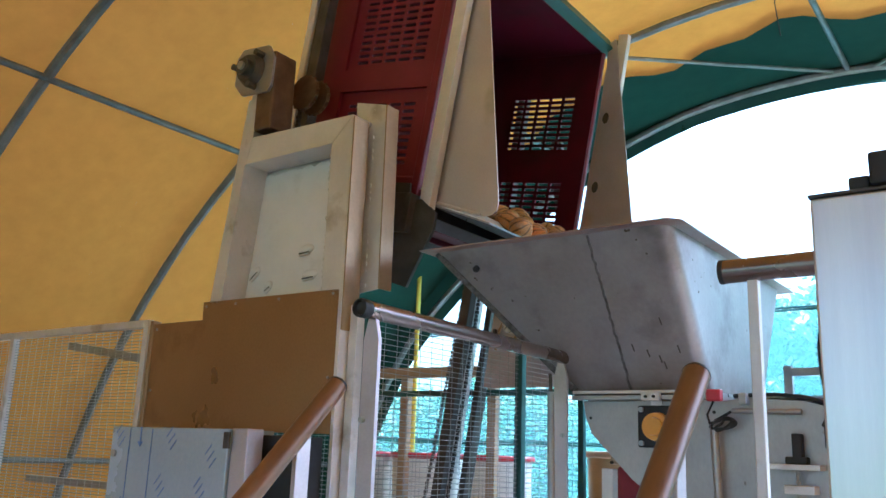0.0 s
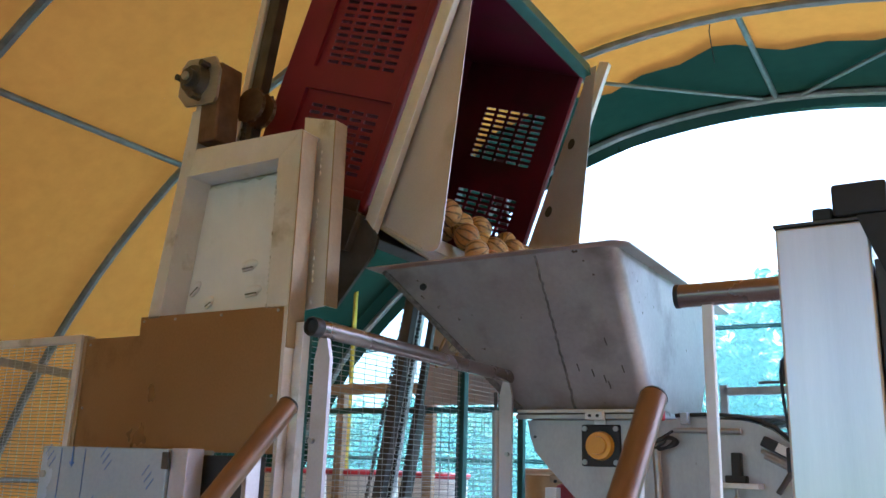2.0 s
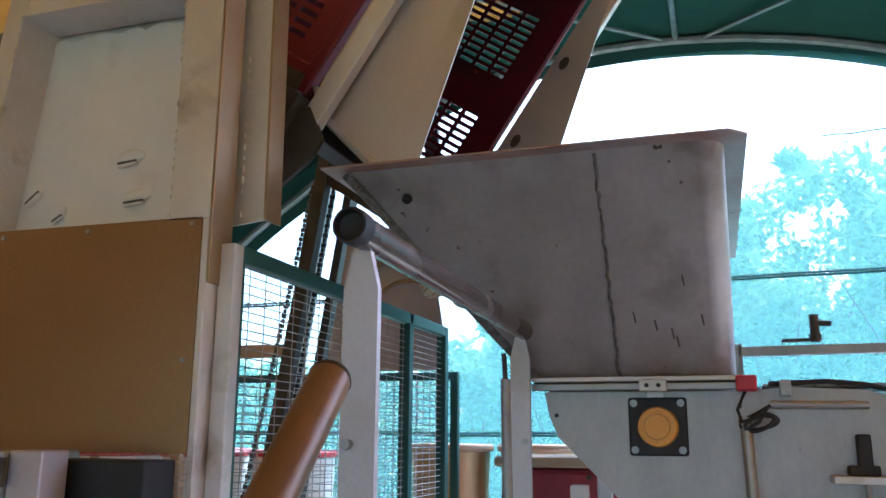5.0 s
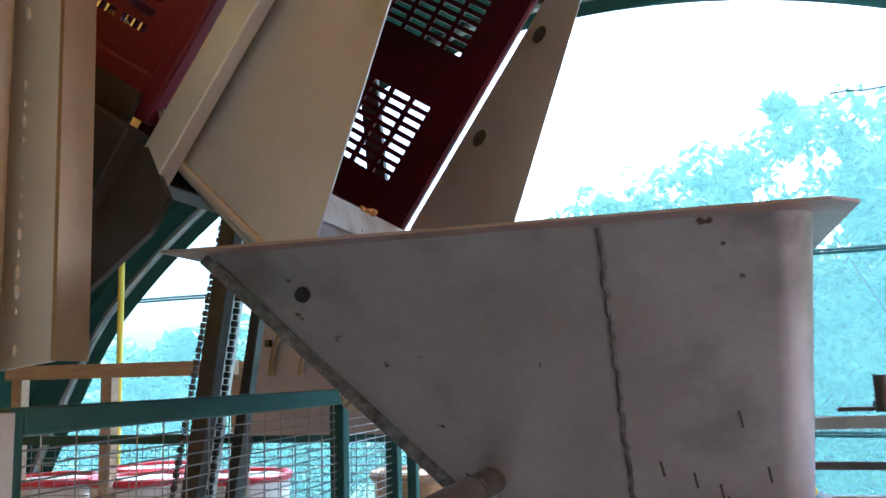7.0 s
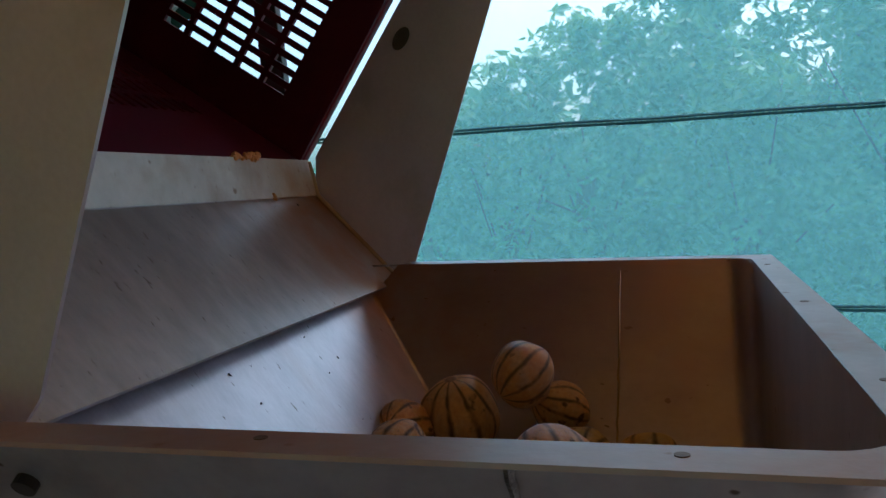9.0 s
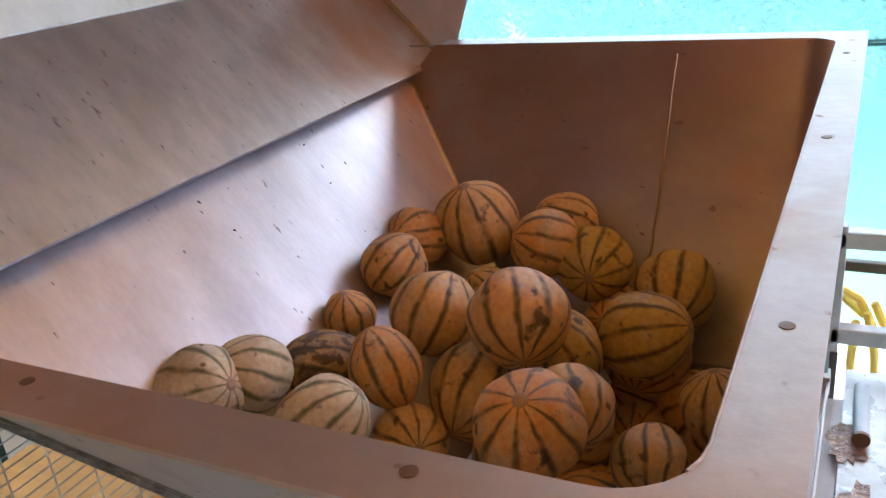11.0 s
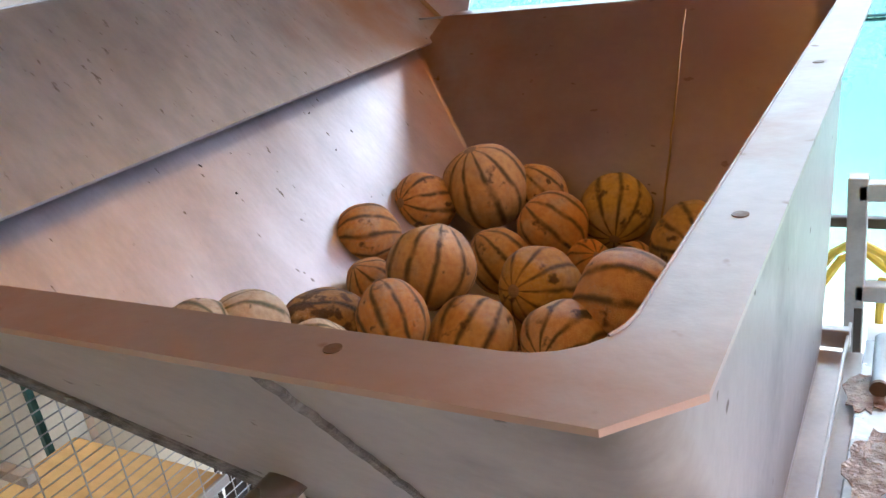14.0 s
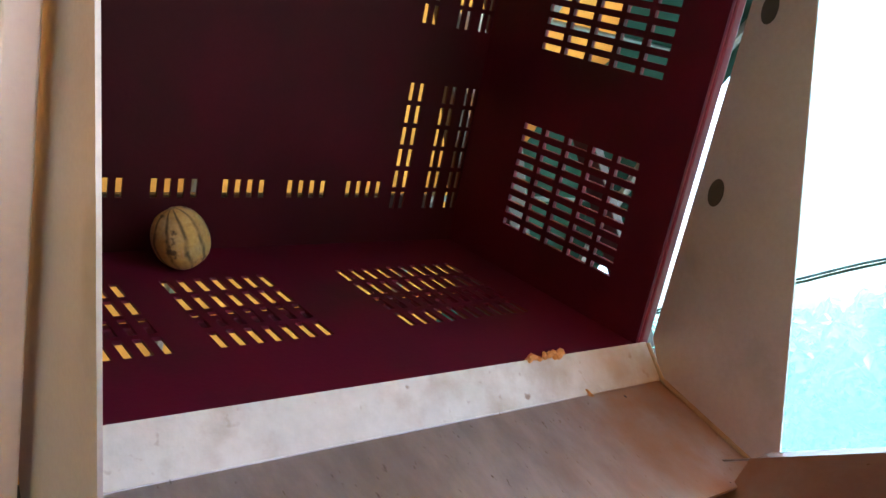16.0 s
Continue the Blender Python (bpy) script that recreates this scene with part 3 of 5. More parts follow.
def cut_shell(bm, top, low, ztop):
    """The four walls, the far corner on the slope's side lowered along the fold."""
    drop = (ztop - NOTCH_Z) / (ztop - ZB)
    hi = [(x, y, ztop) for x, y in top[:7]] + [(NOTCH_X, top[7][1], ztop)]
    hi += [(x + (low[k][0] - x) * drop, y + (low[k][1] - y) * drop, NOTCH_Z) for k, (x, y) in list(enumerate(top))[7:14]] + [(x, y, ztop) for x, y in top[14:]]
    lo = [(x, y, ZB) for x, y in low[:7]] + [(low[7][0] + 0.06, low[7][1], ZB)] + [(x, y, ZB) for x, y in low[7:]]
    a, b = [bm.verts.new(p) for p in hi], [bm.verts.new(p) for p in lo]
    tip = bm.verts.new((top[14][0], top[13][1] - 0.03, ztop))
    bm.faces.new((a[15], tip, a[14]))
    for i in range(len(a)):
        j = (i + 1) % len(a)
        bm.faces.new((a[i], a[j], b[j], b[i]))


bm = B()
cut_shell(bm, top_in, low_in, H)
shell(bm, low_in, ring_pts(XLB + 0.02, XR, BN + 0.02, BF, 0.04), ZB, 1.715)
part("inner_skin", bm, INNER, hop, "stained steel inside, orange-brown reflections painted into its colour", True)
bm = B()
cut_shell(bm, top_out, low_out, H - 0.004)
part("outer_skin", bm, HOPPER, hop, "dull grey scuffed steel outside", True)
# flange: a bent rim with one clipped and one notched corner
outer = [(0.905, 1.27), (0.158, 1.27), (0.158, 1.2185), (0.0, 1.2185), (0.0, 0.0), (0.875, 0.0), (0.91, 0.037)]
bm = B()
o_lo, o_hi = ([bm.verts.new((x, y, z)) for x, y in outer] for z in (H - 0.004, H))
i_lo, i_hi = ([bm.verts.new((x, y, z)) for x, y in top_in] for z in (H - 0.004, H))
for i in range(len(outer)):
    j = (i + 1) % len(outer)
    bm.faces.new((o_lo[i], o_lo[j], o_hi[j], o_hi[i]))
for vo, vi in ((o_lo, i_lo), (o_hi, i_hi)):
    ed = [bm.edges.new((vo[i], vo[(i + 1) % len(vo)])) if not bm.edges.get((vo[i], vo[(i + 1) % len(vo)])) else bm.edges.get((vo[i], vo[(i + 1) % len(vo)])) for i in range(len(vo))]
    ed += [bm.edges.new((vi[i], vi[(i + 1) % len(vi)])) for i in range(len(vi))]
    bmesh.ops.triangle_fill(bm, edges=ed, use_beauty=True)
rim_flange = part("flange", bm, FLANGE, hop, "scratched steel rim flange")
for x, y in ((0.433, 0.031), (0.724, 0.029), (0.885, 0.236), (0.881, 0.657), (0.880, 1.091), (0.14, 0.031)):
    part("bolt_hole", rod(B(), (x, y, H - 0.003), (x, y, H + 0.0006), 0.0052, 14), RUSTY, rim_flange)
bm = B()
rng = random.Random(3)
w0, w1 = Vector((0.608, 0.048, 2.19)), Vector((0.609, 0.353, 1.75))
tube_along(bm, [w0.lerp(w1, k / 40) + Vector((0.0026 * rng.uniform(-1, 1), -0.0025, 0.0)) for k in range(41)], 0.0042, 6)
part("weld_seam", bm, BEAD, hop, "rough dark weld bead", True)
bm = B()
w0, w1 = Vector((0.616, 1.199, 2.18)), Vector((0.612, 0.955, 1.79))
tube_along(bm, [w0.lerp(w1, k / 30) + Vector((0.0012 * rng.uniform(-1, 1), 0.0, 0.0)) for k in range(31)], 0.002, 6)
part("weld_seam", bm, WARM, hop, "ground-down weld", True)
bm = B()
tube_along(bm, [Vector((0.056, 0.058, 2.19)).lerp(Vector((0.418, 0.352, 1.75)), k / 30) for k in range(31)], 0.006, 6)
part("corner_seam", bm, BEAD, hop, "", True)
e0, e1 = Vector((0.040, 0.046, 2.192)), Vector((0.412, 0.350, 1.745))
part("slope_edge", beam(B(), e0, e1, 0.007, 0.016, (0.8, 0, 0.65), 0.002), BEAD, hop, "dark folded edge of the sloping plate")
bm = B()
rim_side = top_in[25:] + top_in[:3]
tube_along(bm, [(x, y, H + 0.0005) for x, y in rim_side], 0.001, 6)
part("rim_weld", bm, FLANGE, hop, "ground weld round the rim", True)
part("plug_hole", rod(B(), (0.18, 0.078, 2.131), (0.18, 0.095, 2.144), 0.011, 14), BLACK, hop)
for x, s in ((0.765, 0.42), (0.70, 0.62), (0.735, 0.66), (0.745, 0.70), (0.80, 0.60), (0.655, 0.58)):
    c = Vector((x, 0.05, 2.19)).lerp(Vector((x, 0.353, 1.75)), s + 0.12)
    part("scratch", beam(B(), c + Vector((0, -0.006, 0)), c + Vector((0.004, 0.006, -0.022)), 0.0035, 0.002, (0, 1, 1), 0), DARKSTEEL, hop)
rng = random.Random(14)
for k in range(9):
    u, y = rng.uniform(0.1, 0.75), rng.uniform(0.42, 0.95)
    c = Vector((XL + (XLB - XL) * u, y, H + (ZB - H) * u + 0.001))
    bm = B()
    bmesh.ops.create_icosphere(bm, subdivisions=1, radius=rng.uniform(0.001, 0.003), matrix=Matrix.Translation(c) @ pose(0, 0, 0, 0, 51, rng.uniform(0, 180)) @ Matrix.Diagonal((1.5, 0.8, 0.5, 1)))
    part("crumb", bm, DARKSTEEL, hop)
# throat joint and hinge lugs
part("throat_flange", block(B(), 0.405, 0.90, 0.335, 0.352, 1.716, 1.731, 0.002), STEEL, hop)
part("throat_flange", block(B(), 0.405, 0.90, 0.341, 0.356, 1.736, 1.747, 0.002), WELDED, hop)
# Black filler painting the shade of the gap between both flange bars.
part("throat_gap", block(B(), 0.41, 0.895, 0.345, 0.356, 1.7315, 1.7355), BLACK, hop)
part("throat_flange", block(B(), 0.40, 0.90, 0.938, 0.955, 1.715, 1.745, 0.002), STEEL, hop)
part("hinge_lug", block(B(), 0.655, 0.715, 0.318, 0.337, 1.712, 1.738, 0.002), WELDED, hop)
for x in (0.672, 0.698):
    part("lug_bolt", rod(B(), (x, 0.312, 1.725), (x, 0.322, 1.725), 0.005, 8), BLACK, hop)
part("safety_switch", block(B(), 0.862, 0.906, 0.315, 0.345, 1.71, 1.745, 0.005), REDP, hop, "red magnetic safety switch")

# ---- washing machine body below the hopper ----
mac = thing("processing_machine", "grey stainless steel melon processing machine under the hopper", "machine", (0, 0, 0))
curve = [(0.43, 1.714), (0.44, 1.66), (0.46, 1.61), (0.50, 1.57), (0.60, 1.47), (0.72, 1.38), (0.80, 1.20), (1.45, 1.20), (1.46, 1.40), (1.42, 1.50), (1.36, 1.57), (1.30, 1.605), (1.21, 1.683), (1.17, 1.702), (1.127, 1.713), (0.97, 1.722), (0.90, 1.714)]
bm = B()
sheet(bm, curve[::-1], 0.56, "y", 0.372)
part("housing", bm, HOUSING, mac)
bm = B()
tube_along(bm, [(x, 0.366, z + 0.006) for x, z in ((0.93, 1.722), (1.05, 1.726), (1.127, 1.718), (1.17, 1.707), (1.215, 1.688), (1.30, 1.61), (1.36, 1.575), (1.42, 1.505))], 0.006, 8)
part("edge_seal", bm, BLACK, mac, "black rubber edge seal", True)
plate = part("button_plate", block(B(), 0.625, 0.755, 0.362, 0.372, 1.57, 1.70, 0.006), BLACK, mac)
bm = rod(B(), (0.69, 0.372, 1.634), (0.69, 0.340, 1.634), 0.047, 28, 0.042)
part("button_cap", bm, YELLOWP, plate, "yellow round warning lamp cap", True)
part("button_boss", rod(B(), (0.69, 0.345, 1.634), (0.69, 0.330, 1.634), 0.030, 24, 0.027), YELLOWP, plate, "", True)
for sx in (-0.052, 0.052):
    for sz in (-0.052, 0.052):
        part("plate_bolt", rod(B(), (0.69 + sx, 0.365, 1.635 + sz), (0.69 + sx, 0.354, 1.635 + sz), 0.0085, 10), GALV, plate)
part("grab_bar", rod(B(), (0.93, 0.345, 1.683), (1.125, 0.345, 1.68), 0.008, 10), STEEL, mac, "", True)
part("gas_strut", rod(B(), (0.877, 0.335, 1.655), (0.89, 0.335, 1.25), 0.0125, 12), STEEL, mac, "", True)
bm = B()
tube_along(bm, [(0.88, 0.33, 1.71), (0.862, 0.325, 1.67), (0.87, 0.32, 1.645), (0.90, 0.32, 1.652), (0.925, 0.325, 1.675), (0.905, 0.325, 1.645), (0.88, 0.325, 1.63), (0.865, 0.33, 1.645), (0.90, 0.33, 1.662), (0.93, 0.335, 1.68)], 0.004, 6)
for k in range(4):
    tube_along(bm, [(0.905 + (0.030 + 0.003 * k) * math.cos(radians(a)), 0.322 + 0.004 * k + 0.006 * math.sin(radians(a * 2 + 60 * k)), 1.643 + (0.016 + 0.002 * k) * math.sin(radians(a)) + 0.010 * math.cos(radians(a + 20 * k))) for a in range(0, 361, 24)], 0.0042, 6)
part("cable", bm, BLACK, mac, "looped black cable", True)
part("hinge_clip", block(B(), 0.952, 0.975, 0.335, 0.368, 1.70, 1.735, 0.003), GALV, mac)
part("bar_stay", rod(B(), (0.955, 0.345, 1.683), (0.955, 0.372, 1.686), 0.006, 8), STEEL, mac)
part("bar_stay", rod(B(), (1.10, 0.345, 1.683), (1.10, 0.372, 1.686), 0.006, 8), STEEL, mac)
part("stay_strip", block(B(), 0.668, 0.705, 0.366, 0.3715, 1.70, 1.716, 0.001), WELDED, mac)
part("shelf_bracket", block(B(), 1.04, 1.175, 0.30, 0.372, 1.52, 1.535, 0.002), WELDED, mac)
part("shelf_bracket", block(B(), 1.075, 1.155, 0.31, 0.372, 1.455, 1.478, 0.002), WELDED, mac)
part("clamp_lever", block(B(), 1.095, 1.122, 0.335, 0.37, 1.548, 1.62, 0.004), BLACK, mac)
part("clamp_foot", block(B(), 1.075, 1.135, 0.335, 0.372, 1.535, 1.556, 0.004), BLACK, mac)
part("clamp_rod", rod(B(), (1.108, 0.335, 1.52), (1.108, 0.335, 1.40), 0.006, 8), STEEL, mac)
bm = beam(B(), (1.185, 0.345, 1.655), (1.29, 0.345, 1.60), 0.04, 0.03, (0, 0, 1), 0.004)
part("sensor_box", bm, BLACK, mac)
part("sensor_plate", beam(B(), (1.225, 0.325, 1.637), (1.275, 0.325, 1.611), 0.012, 0.026, (0, 0, 1), 0.002), WHITEP, mac)
part("strut_rod", rod(B(), (1.18, 0.34, 1.628), (1.31, 0.34, 1.562), 0.006, 8), STEEL, mac, "", True)
part("strut_rod", rod(B(), (1.19, 0.34, 1.612), (1.28, 0.34, 1.566), 0.008, 8), STEEL, mac, "", True)
part("latch_arm", rod(B(), (1.28, 0.335, 1.60), (1.22, 0.335, 1.51), 0.008, 8), DARKSTEEL, mac, "", True)
for x, z in ((0.458, 1.66), (0.53, 1.52), (0.868, 1.68)):
    part("rivet", rod(B(), (x, 0.374, z), (x, 0.368, z), 0.005, 8), BLACK, mac)
for x in (0.50, 1.40):
    for y in (0.42, 0.88):
        part("leg", block(B(), x - 0.02, x + 0.02, y - 0.02, y + 0.02, 0.0, 1.5, 0.003), WELDED, mac)
part("tray", block(B(), 0.92, 1.62, 0.40, 1.00, 1.722, 1.73, 0.002), WATER, mac, "wet splashed stainless steel tray")

# ---- platform with rails ----
plat = thing("access_platform", "stainless steel access platform with steps beside the hopper", "platform", (0, 0, 0))
part("deck", block(B(), 0.38, 1.30, -0.80, 0.30, 0.82, 0.85, 0.003), GALV, plat)
for i in range(4):
    z = 0.17 * (4 - i)
    part("tread", block(B(), 0.44, 1.24, -0.80 - 0.2 * (i + 1), -0.80 - 0.2 * i, z - 0.03, z, 0.002), GALV, plat)
for x in (0.425, 1.255):
    part("stringer", beam(B(), (x, -0.80, 0.80), (x, -1.66, 0.02), 0.02, 0.16, (0, 1, 1)), GALV, plat)
    for y in (-0.76, 0.26):
        part("leg", block(B(), x - 0.02, x + 0.02, y - 0.02, y + 0.02, 0.0, 0.82, 0.002), GALV, plat)


def flat_post(x, y, z0, z1, w=0.046, parent=None):
    bm = sheet(B(), [(x - w / 2, z0), (x + w / 2, z0), (x + w / 2, z1 - 0.05), (x + w * 0.24, z1), (x - w * 0.24, z1), (x - w / 2, z1 - 0.05)], 0.012, "y", y - 0.006)
    return part("post", bm, PLATE, parent)


rail = thing("guard_rail", "brown tubular guard rail on flat steel posts, black end cap", "hand rail", (0, 0, 0), "hand rails")
part("rail", rod(B(), (0.419, -0.735, 1.856), (0.400, 0.345, 1.852), 0.021, 20), RAILDARK, rail, "", True)
bm = B()
turn = [(0.0215, -0.728), (0.0228, -0.731), (0.0230, -0.754), (0.0220, -0.7575), (0.0195, -0.7580), (0.0180, -0.7555), (0.0165, -0.7485), (0.0120, -0.7465), (0.0, -0.7460)]
for (r0, y0), (r1, y1) in zip(turn, turn[1:]):
    for k in range(28):
        a, b = 2 * math.pi * k / 28, 2 * math.pi * (k + 1) / 28
        ring = [(r0, a, y0), (r0, b, y0), (r1, b, y1), (r1, a, y1)] if r1 else [(r0, a, y0), (r0, b, y0), (0.0, 0.0, y1)]
        bm.faces.new([bm.verts.new((0.4192 + r * math.cos(q), y, 1.856 + r * math.sin(q))) for r, q, y in ring])
bmesh.ops.remove_doubles(bm, verts=bm.verts, dist=1e-5)
part("end_cap", bm, BLACK, rail, "hollow black rubber end cap", True)
for y in (-0.695, 0.291):
    post = flat_post(0.412 if y < 0 else 0.39, y, 0.85, 1.838, 0.046, rail)
    part("bolt", rod(B(), (0.40, y - 0.006, 1.60), (0.40, y - 0.016, 1.60), 0.007, 8), GALV, post)
part("gas_strut", rod(B(), (0.355, 0.285, 1.74), (0.362, 0.285, 1.20), 0.012, 12), GALV, rail, "", True)
part("strut_end", rod(B(), (0.352, 0.285, 1.80), (0.355, 0.285, 1.74), 0.006, 10), DARKSTEEL, rail, "", True)
for x, z0, dy, dz in ((0.438, 1.669, -0.80, -0.80), (1.244, 1.675, -0.80, -0.80)):
    sr = thing("stair_rail", "sloping brown tubular stair rail with a dark end cap", "hand rail", (0, 0, 0), "hand rails")
    a, b = Vector((x, -0.835, z0)), Vector((x, -0.835 + dy, z0 + dz))
    part("rail", rod(B(), a, b, 0.023, 20), WOODTUBE, sr, "", True)
    d = (a - b).normalized()
    part("end_cap", rod(B(), a - d * 0.001, a + d * 0.006, 0.0238, 20, 0.021), BLACK, sr, "", True)
    for u in (0.12, 0.8):
        c = a.lerp(b, u)
        part("post", block(B(), x - 0.006, x + 0.006, c.y - 0.02, c.y + 0.02, max(0.0, 0.85 + (c.y + 0.8) * 0.95), c.z - 0.015, 0.002), PLATE, sr)
xr = thing("cross_rail", "dark brown tubular rail on a slim square steel post", "hand rail", (0, 0, 0), "hand rails")
part("rail", rod(B(), (1.268, -0.745, 1.863), (2.3, -0.75, 1.868), 0.021, 20), RAILDARK, xr, "", True)
part("end_cap", rod(B(), (1.262, -0.745, 1.863), (1.27, -0.745, 1.863), 0.022, 20), BLACK, xr, "", True)
part("post", block(B(), 1.309, 1.327, -0.752, -0.734, 0.85, 1.845, 0.002), WELDED, xr)
part("post", block(B(), 2.25, 2.27, -0.76, -0.74, 0.0, 1.85, 0.002), WELDED, xr)

# ---- tall steel cabinet ----
cab = thing("steel_cabinet", "tall brushed stainless steel control cabinet", "cabinet", (0, 0, 0))
part("body", block(B(), 1.513, 1.617, -1.184, -1.06, 0.0, 1.846, 0.003), CABINET, cab, "bright brushed steel front")
part("top_plate", block(B(), 1.511, 1.622, -1.186, -1.05, 1.847, 1.851, 0.001), DARKSTEEL, cab)
# Dark strip put where a shadow gap runs down the cabinet's side.
part("shadow_strip", block(B(), 1.619, 1.634, -1.178, -1.06, 0.0, 1.80, 0.002), DARKSTEEL, cab)
part("cable_gland", block(B(), 1.580, 1.640, -1.19, -1.13, 1.853, 1.893, 0.004), BLACK, cab, "black square cable gland")
part("gland_nut", block(B(), 1.556, 1.579, -1.18, -1.14, 1.8515, 1.868, 0.003), BLACK, cab)
bm = tube_along(B(), [(1.514, -1.10, 1.704), (1.503, -1.10, 1.703), (1.496, -1.10, 1.694), (1.494, -1.10, 1.680), (1.4955, -1.10, 1.646), (1.499, -1.10, 1.612), (1.503, -1.10, 1.585)], 0.0022, 6)
part("power_cable", bm, BLACK, cab, "thin black cable", True)
part("switch_box", block(B(), 1.496, 1.5125, -1.11, -1.09, 1.555, 1.586, 0.002), BLACK, cab)
part("gland_bracket", sheet(B(), [(1.605, 1.852), (1.66, 1.852), (1.66, 1.765), (1.632, 1.775)], 0.02, "y", -1.188), BLACK, cab)


# ---- bin lifter ----
lif = thing("bin_lifter", "welded steel bin lifter with leaning masts and a bronze-coloured side panel", "lifter", (0, 0, 0))
YP = -0.25
panel = part("side_panel", sheet(B(), [(-1.083, 1.575), (-0.128, 1.575), (-0.128, 2.033), (-0.80, 2.037), (-0.797, 1.972), (-1.083, 1.972)], 0.004, "y", YP), BROWN, lif, "bronze film-covered sheet panel")
for x, z in ((-0.15, 2.02), (-0.40, 2.02), (-0.62, 2.02), (-0.15, 1.75), (-1.06, 1.95), (-1.06, 1.72), (-0.78, 2.02)):
    part("screw", rod(B(), (x, YP + 0.001, z), (x, YP - 0.004, z), 0.005, 8), GALV, panel)
part("panel_trim", block(B(), -1.10, -1.08, YP - 0.006, YP + 0.03, 1.3, 1.985, 0.002), WARM, lif)
part("corner_post", block(B(), -0.127, -0.112, YP, YP + 0.05, 0.0, 2.03, 0.002), WELDED, lif)
part("corner_post", block(B(), -0.11, -0.075, YP + 0.04, YP + 0.075, 0.0, 1.985, 0.002), WELDED, lif)
# recessed frame
part("frame_top", sheet(B(), [(-0.638, 2.545), (-0.205, 2.545), (-0.112, 2.632), (-0.612, 2.645)], 0.112, "y", YP), WELDED, lif)
part("frame_right", sheet(B(), [(-0.205, 2.03), (-0.112, 2.03), (-0.112, 2.63), (-0.205, 2.543)], 0.078, "y", YP), WELDED, lif)
part("frame_left", sheet(B(), [(-0.765, 2.03), (-0.705, 2.03), (-0.640, 2.543), (-0.614, 2.645), (-0.600, 2.80), (-0.652, 2.80)], 0.112, "y", YP), WELDED, lif)
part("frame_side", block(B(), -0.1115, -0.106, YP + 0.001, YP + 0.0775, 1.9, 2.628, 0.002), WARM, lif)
rng = random.Random(31)
edge = [(-0.725, 2.0)] + [(-0.722 + 0.080 * k / 22 + rng.uniform(-0.004, 0.005), 2.0 + 0.53 * k / 22) for k in range(23)] + [(-0.64 + 0.335 * k / 16, 2.528 + 0.006 * k / 16 + rng.uniform(-0.007, 0.005)) for k in range(1, 17)] + [(-0.19, 2.545), (-0.19, 2.0)]
recess = part("recess_plate", sheet(B(), edge, 0.004, "y", YP + 0.108), PRIMED, lif, "white recessed plate with a torn edge and small welded slots")
part("recess_back", sheet(B(), [(-0.76, 2.0), (-0.15, 2.0), (-0.15, 2.60), (-0.66, 2.60)], 0.004, "y", YP + 0.120), WELDED, lif)
for x, z, w, tip in ((-0.40, 2.205, 0.05, 4), (-0.375, 2.112, 0.052, 4), (-0.655, 2.142, 0.045, 38), (-0.578, 2.088, 0.03, 30)):
    m = Matrix.Translation((x, YP + 0.108, z)) @ pose(0, 0, 0, 0, -tip, 0)
    bm = B()
    bmesh.ops.create_uvsphere(bm, u_segments=16, v_segments=8, radius=1.0, matrix=m @ Matrix.Translation((0.004, 0, 0.012)) @ Matrix.Diagonal((w * 0.75, 0.011, 0.018, 1)))
    part("pressed_lip", bm, PRIMED, recess, "", True)
    # A dark bar stands in for the shaded slit below each lip.
    bm = beam(B(), m @ Vector((-w / 2, -0.010, -0.002)), m @ Vector((w / 2, -0.010, -0.002)), 0.006, 0.005, (0, 0, 1), 0.002)
    part("slot_slit", bm, BEAD, recess)
    part("slot_lip", beam(B(), m @ Vector((-w / 2, -0.008, -0.009)), m @ Vector((w / 2, -0.008, -0.008)), 0.012, 0.006, (0, 0, 1), 0.002), PRIMED, recess)
rng = random.Random(77)
for x0, z0, x1, z1 in ((-0.205, 2.04, -0.205, 2.54), (-0.104, 2.06, -0.104, 2.68), (-0.70, 2.04, -0.645, 2.54)):
    bm = B()
    for k in range(26):
        if rng.random() < 0.45:
            continue
        c = Vector((x0, YP - 0.001 if x0 != -0.104 else -0.152, z0)).lerp(Vector((x1, YP - 0.001 if x0 != -0.104 else -0.152, z1)), k / 25)
        bmesh.ops.create_icosphere(bm, subdivisions=1, radius=rng.uniform(0.003, 0.0065), matrix=Matrix.Translation(c) @ Matrix.Diagonal((0.7, 0.7, 1.6, 1)))
    tagged(part("stitch_weld", bm, WELDED, lif, "row of short weld stitches", True), kind="stuff")
# guide plates behind the frame
part("guide_plate", sheet(B(), [(-0.19, 2.03), (-0.050, 2.045), (-0.056, 2.690), (-0.19, 2.727)], 0.008, "y", -0.15), WELDED, lif)
part("guide_side", sheet(B(), [(-0.0505, 2.046), (-0.044, 2.046), (-0.050, 2.690), (-0.0565, 2.690)], 0.062, "y", -0.1495), WARM, lif, "tan steel edge")
# masts, leaning
LEAN = 0.156


def mast_x(z):
    return -0.70 + LEAN * (z - 2.4)


for y0, y1 in ((YP + 0.02, YP + 0.09), (1.38, 1.45)):
    for off, w in ((0.0, 0.055), (0.115, 0.035)):
        if y0 < 0 and off:
            continue
        x0, x1 = mast_x(0.0) + off, mast_x(3.4 if y0 > 0 else 2.84) + off
        part("mast", beam(B(), (x0, (y0 + y1) / 2, 0.0), (x1, (y0 + y1) / 2, 3.4 if y0 > 0 else 2.84), 0.07, w, (1, 0, 0)), DARKSTEEL if off else WELDED, lif)
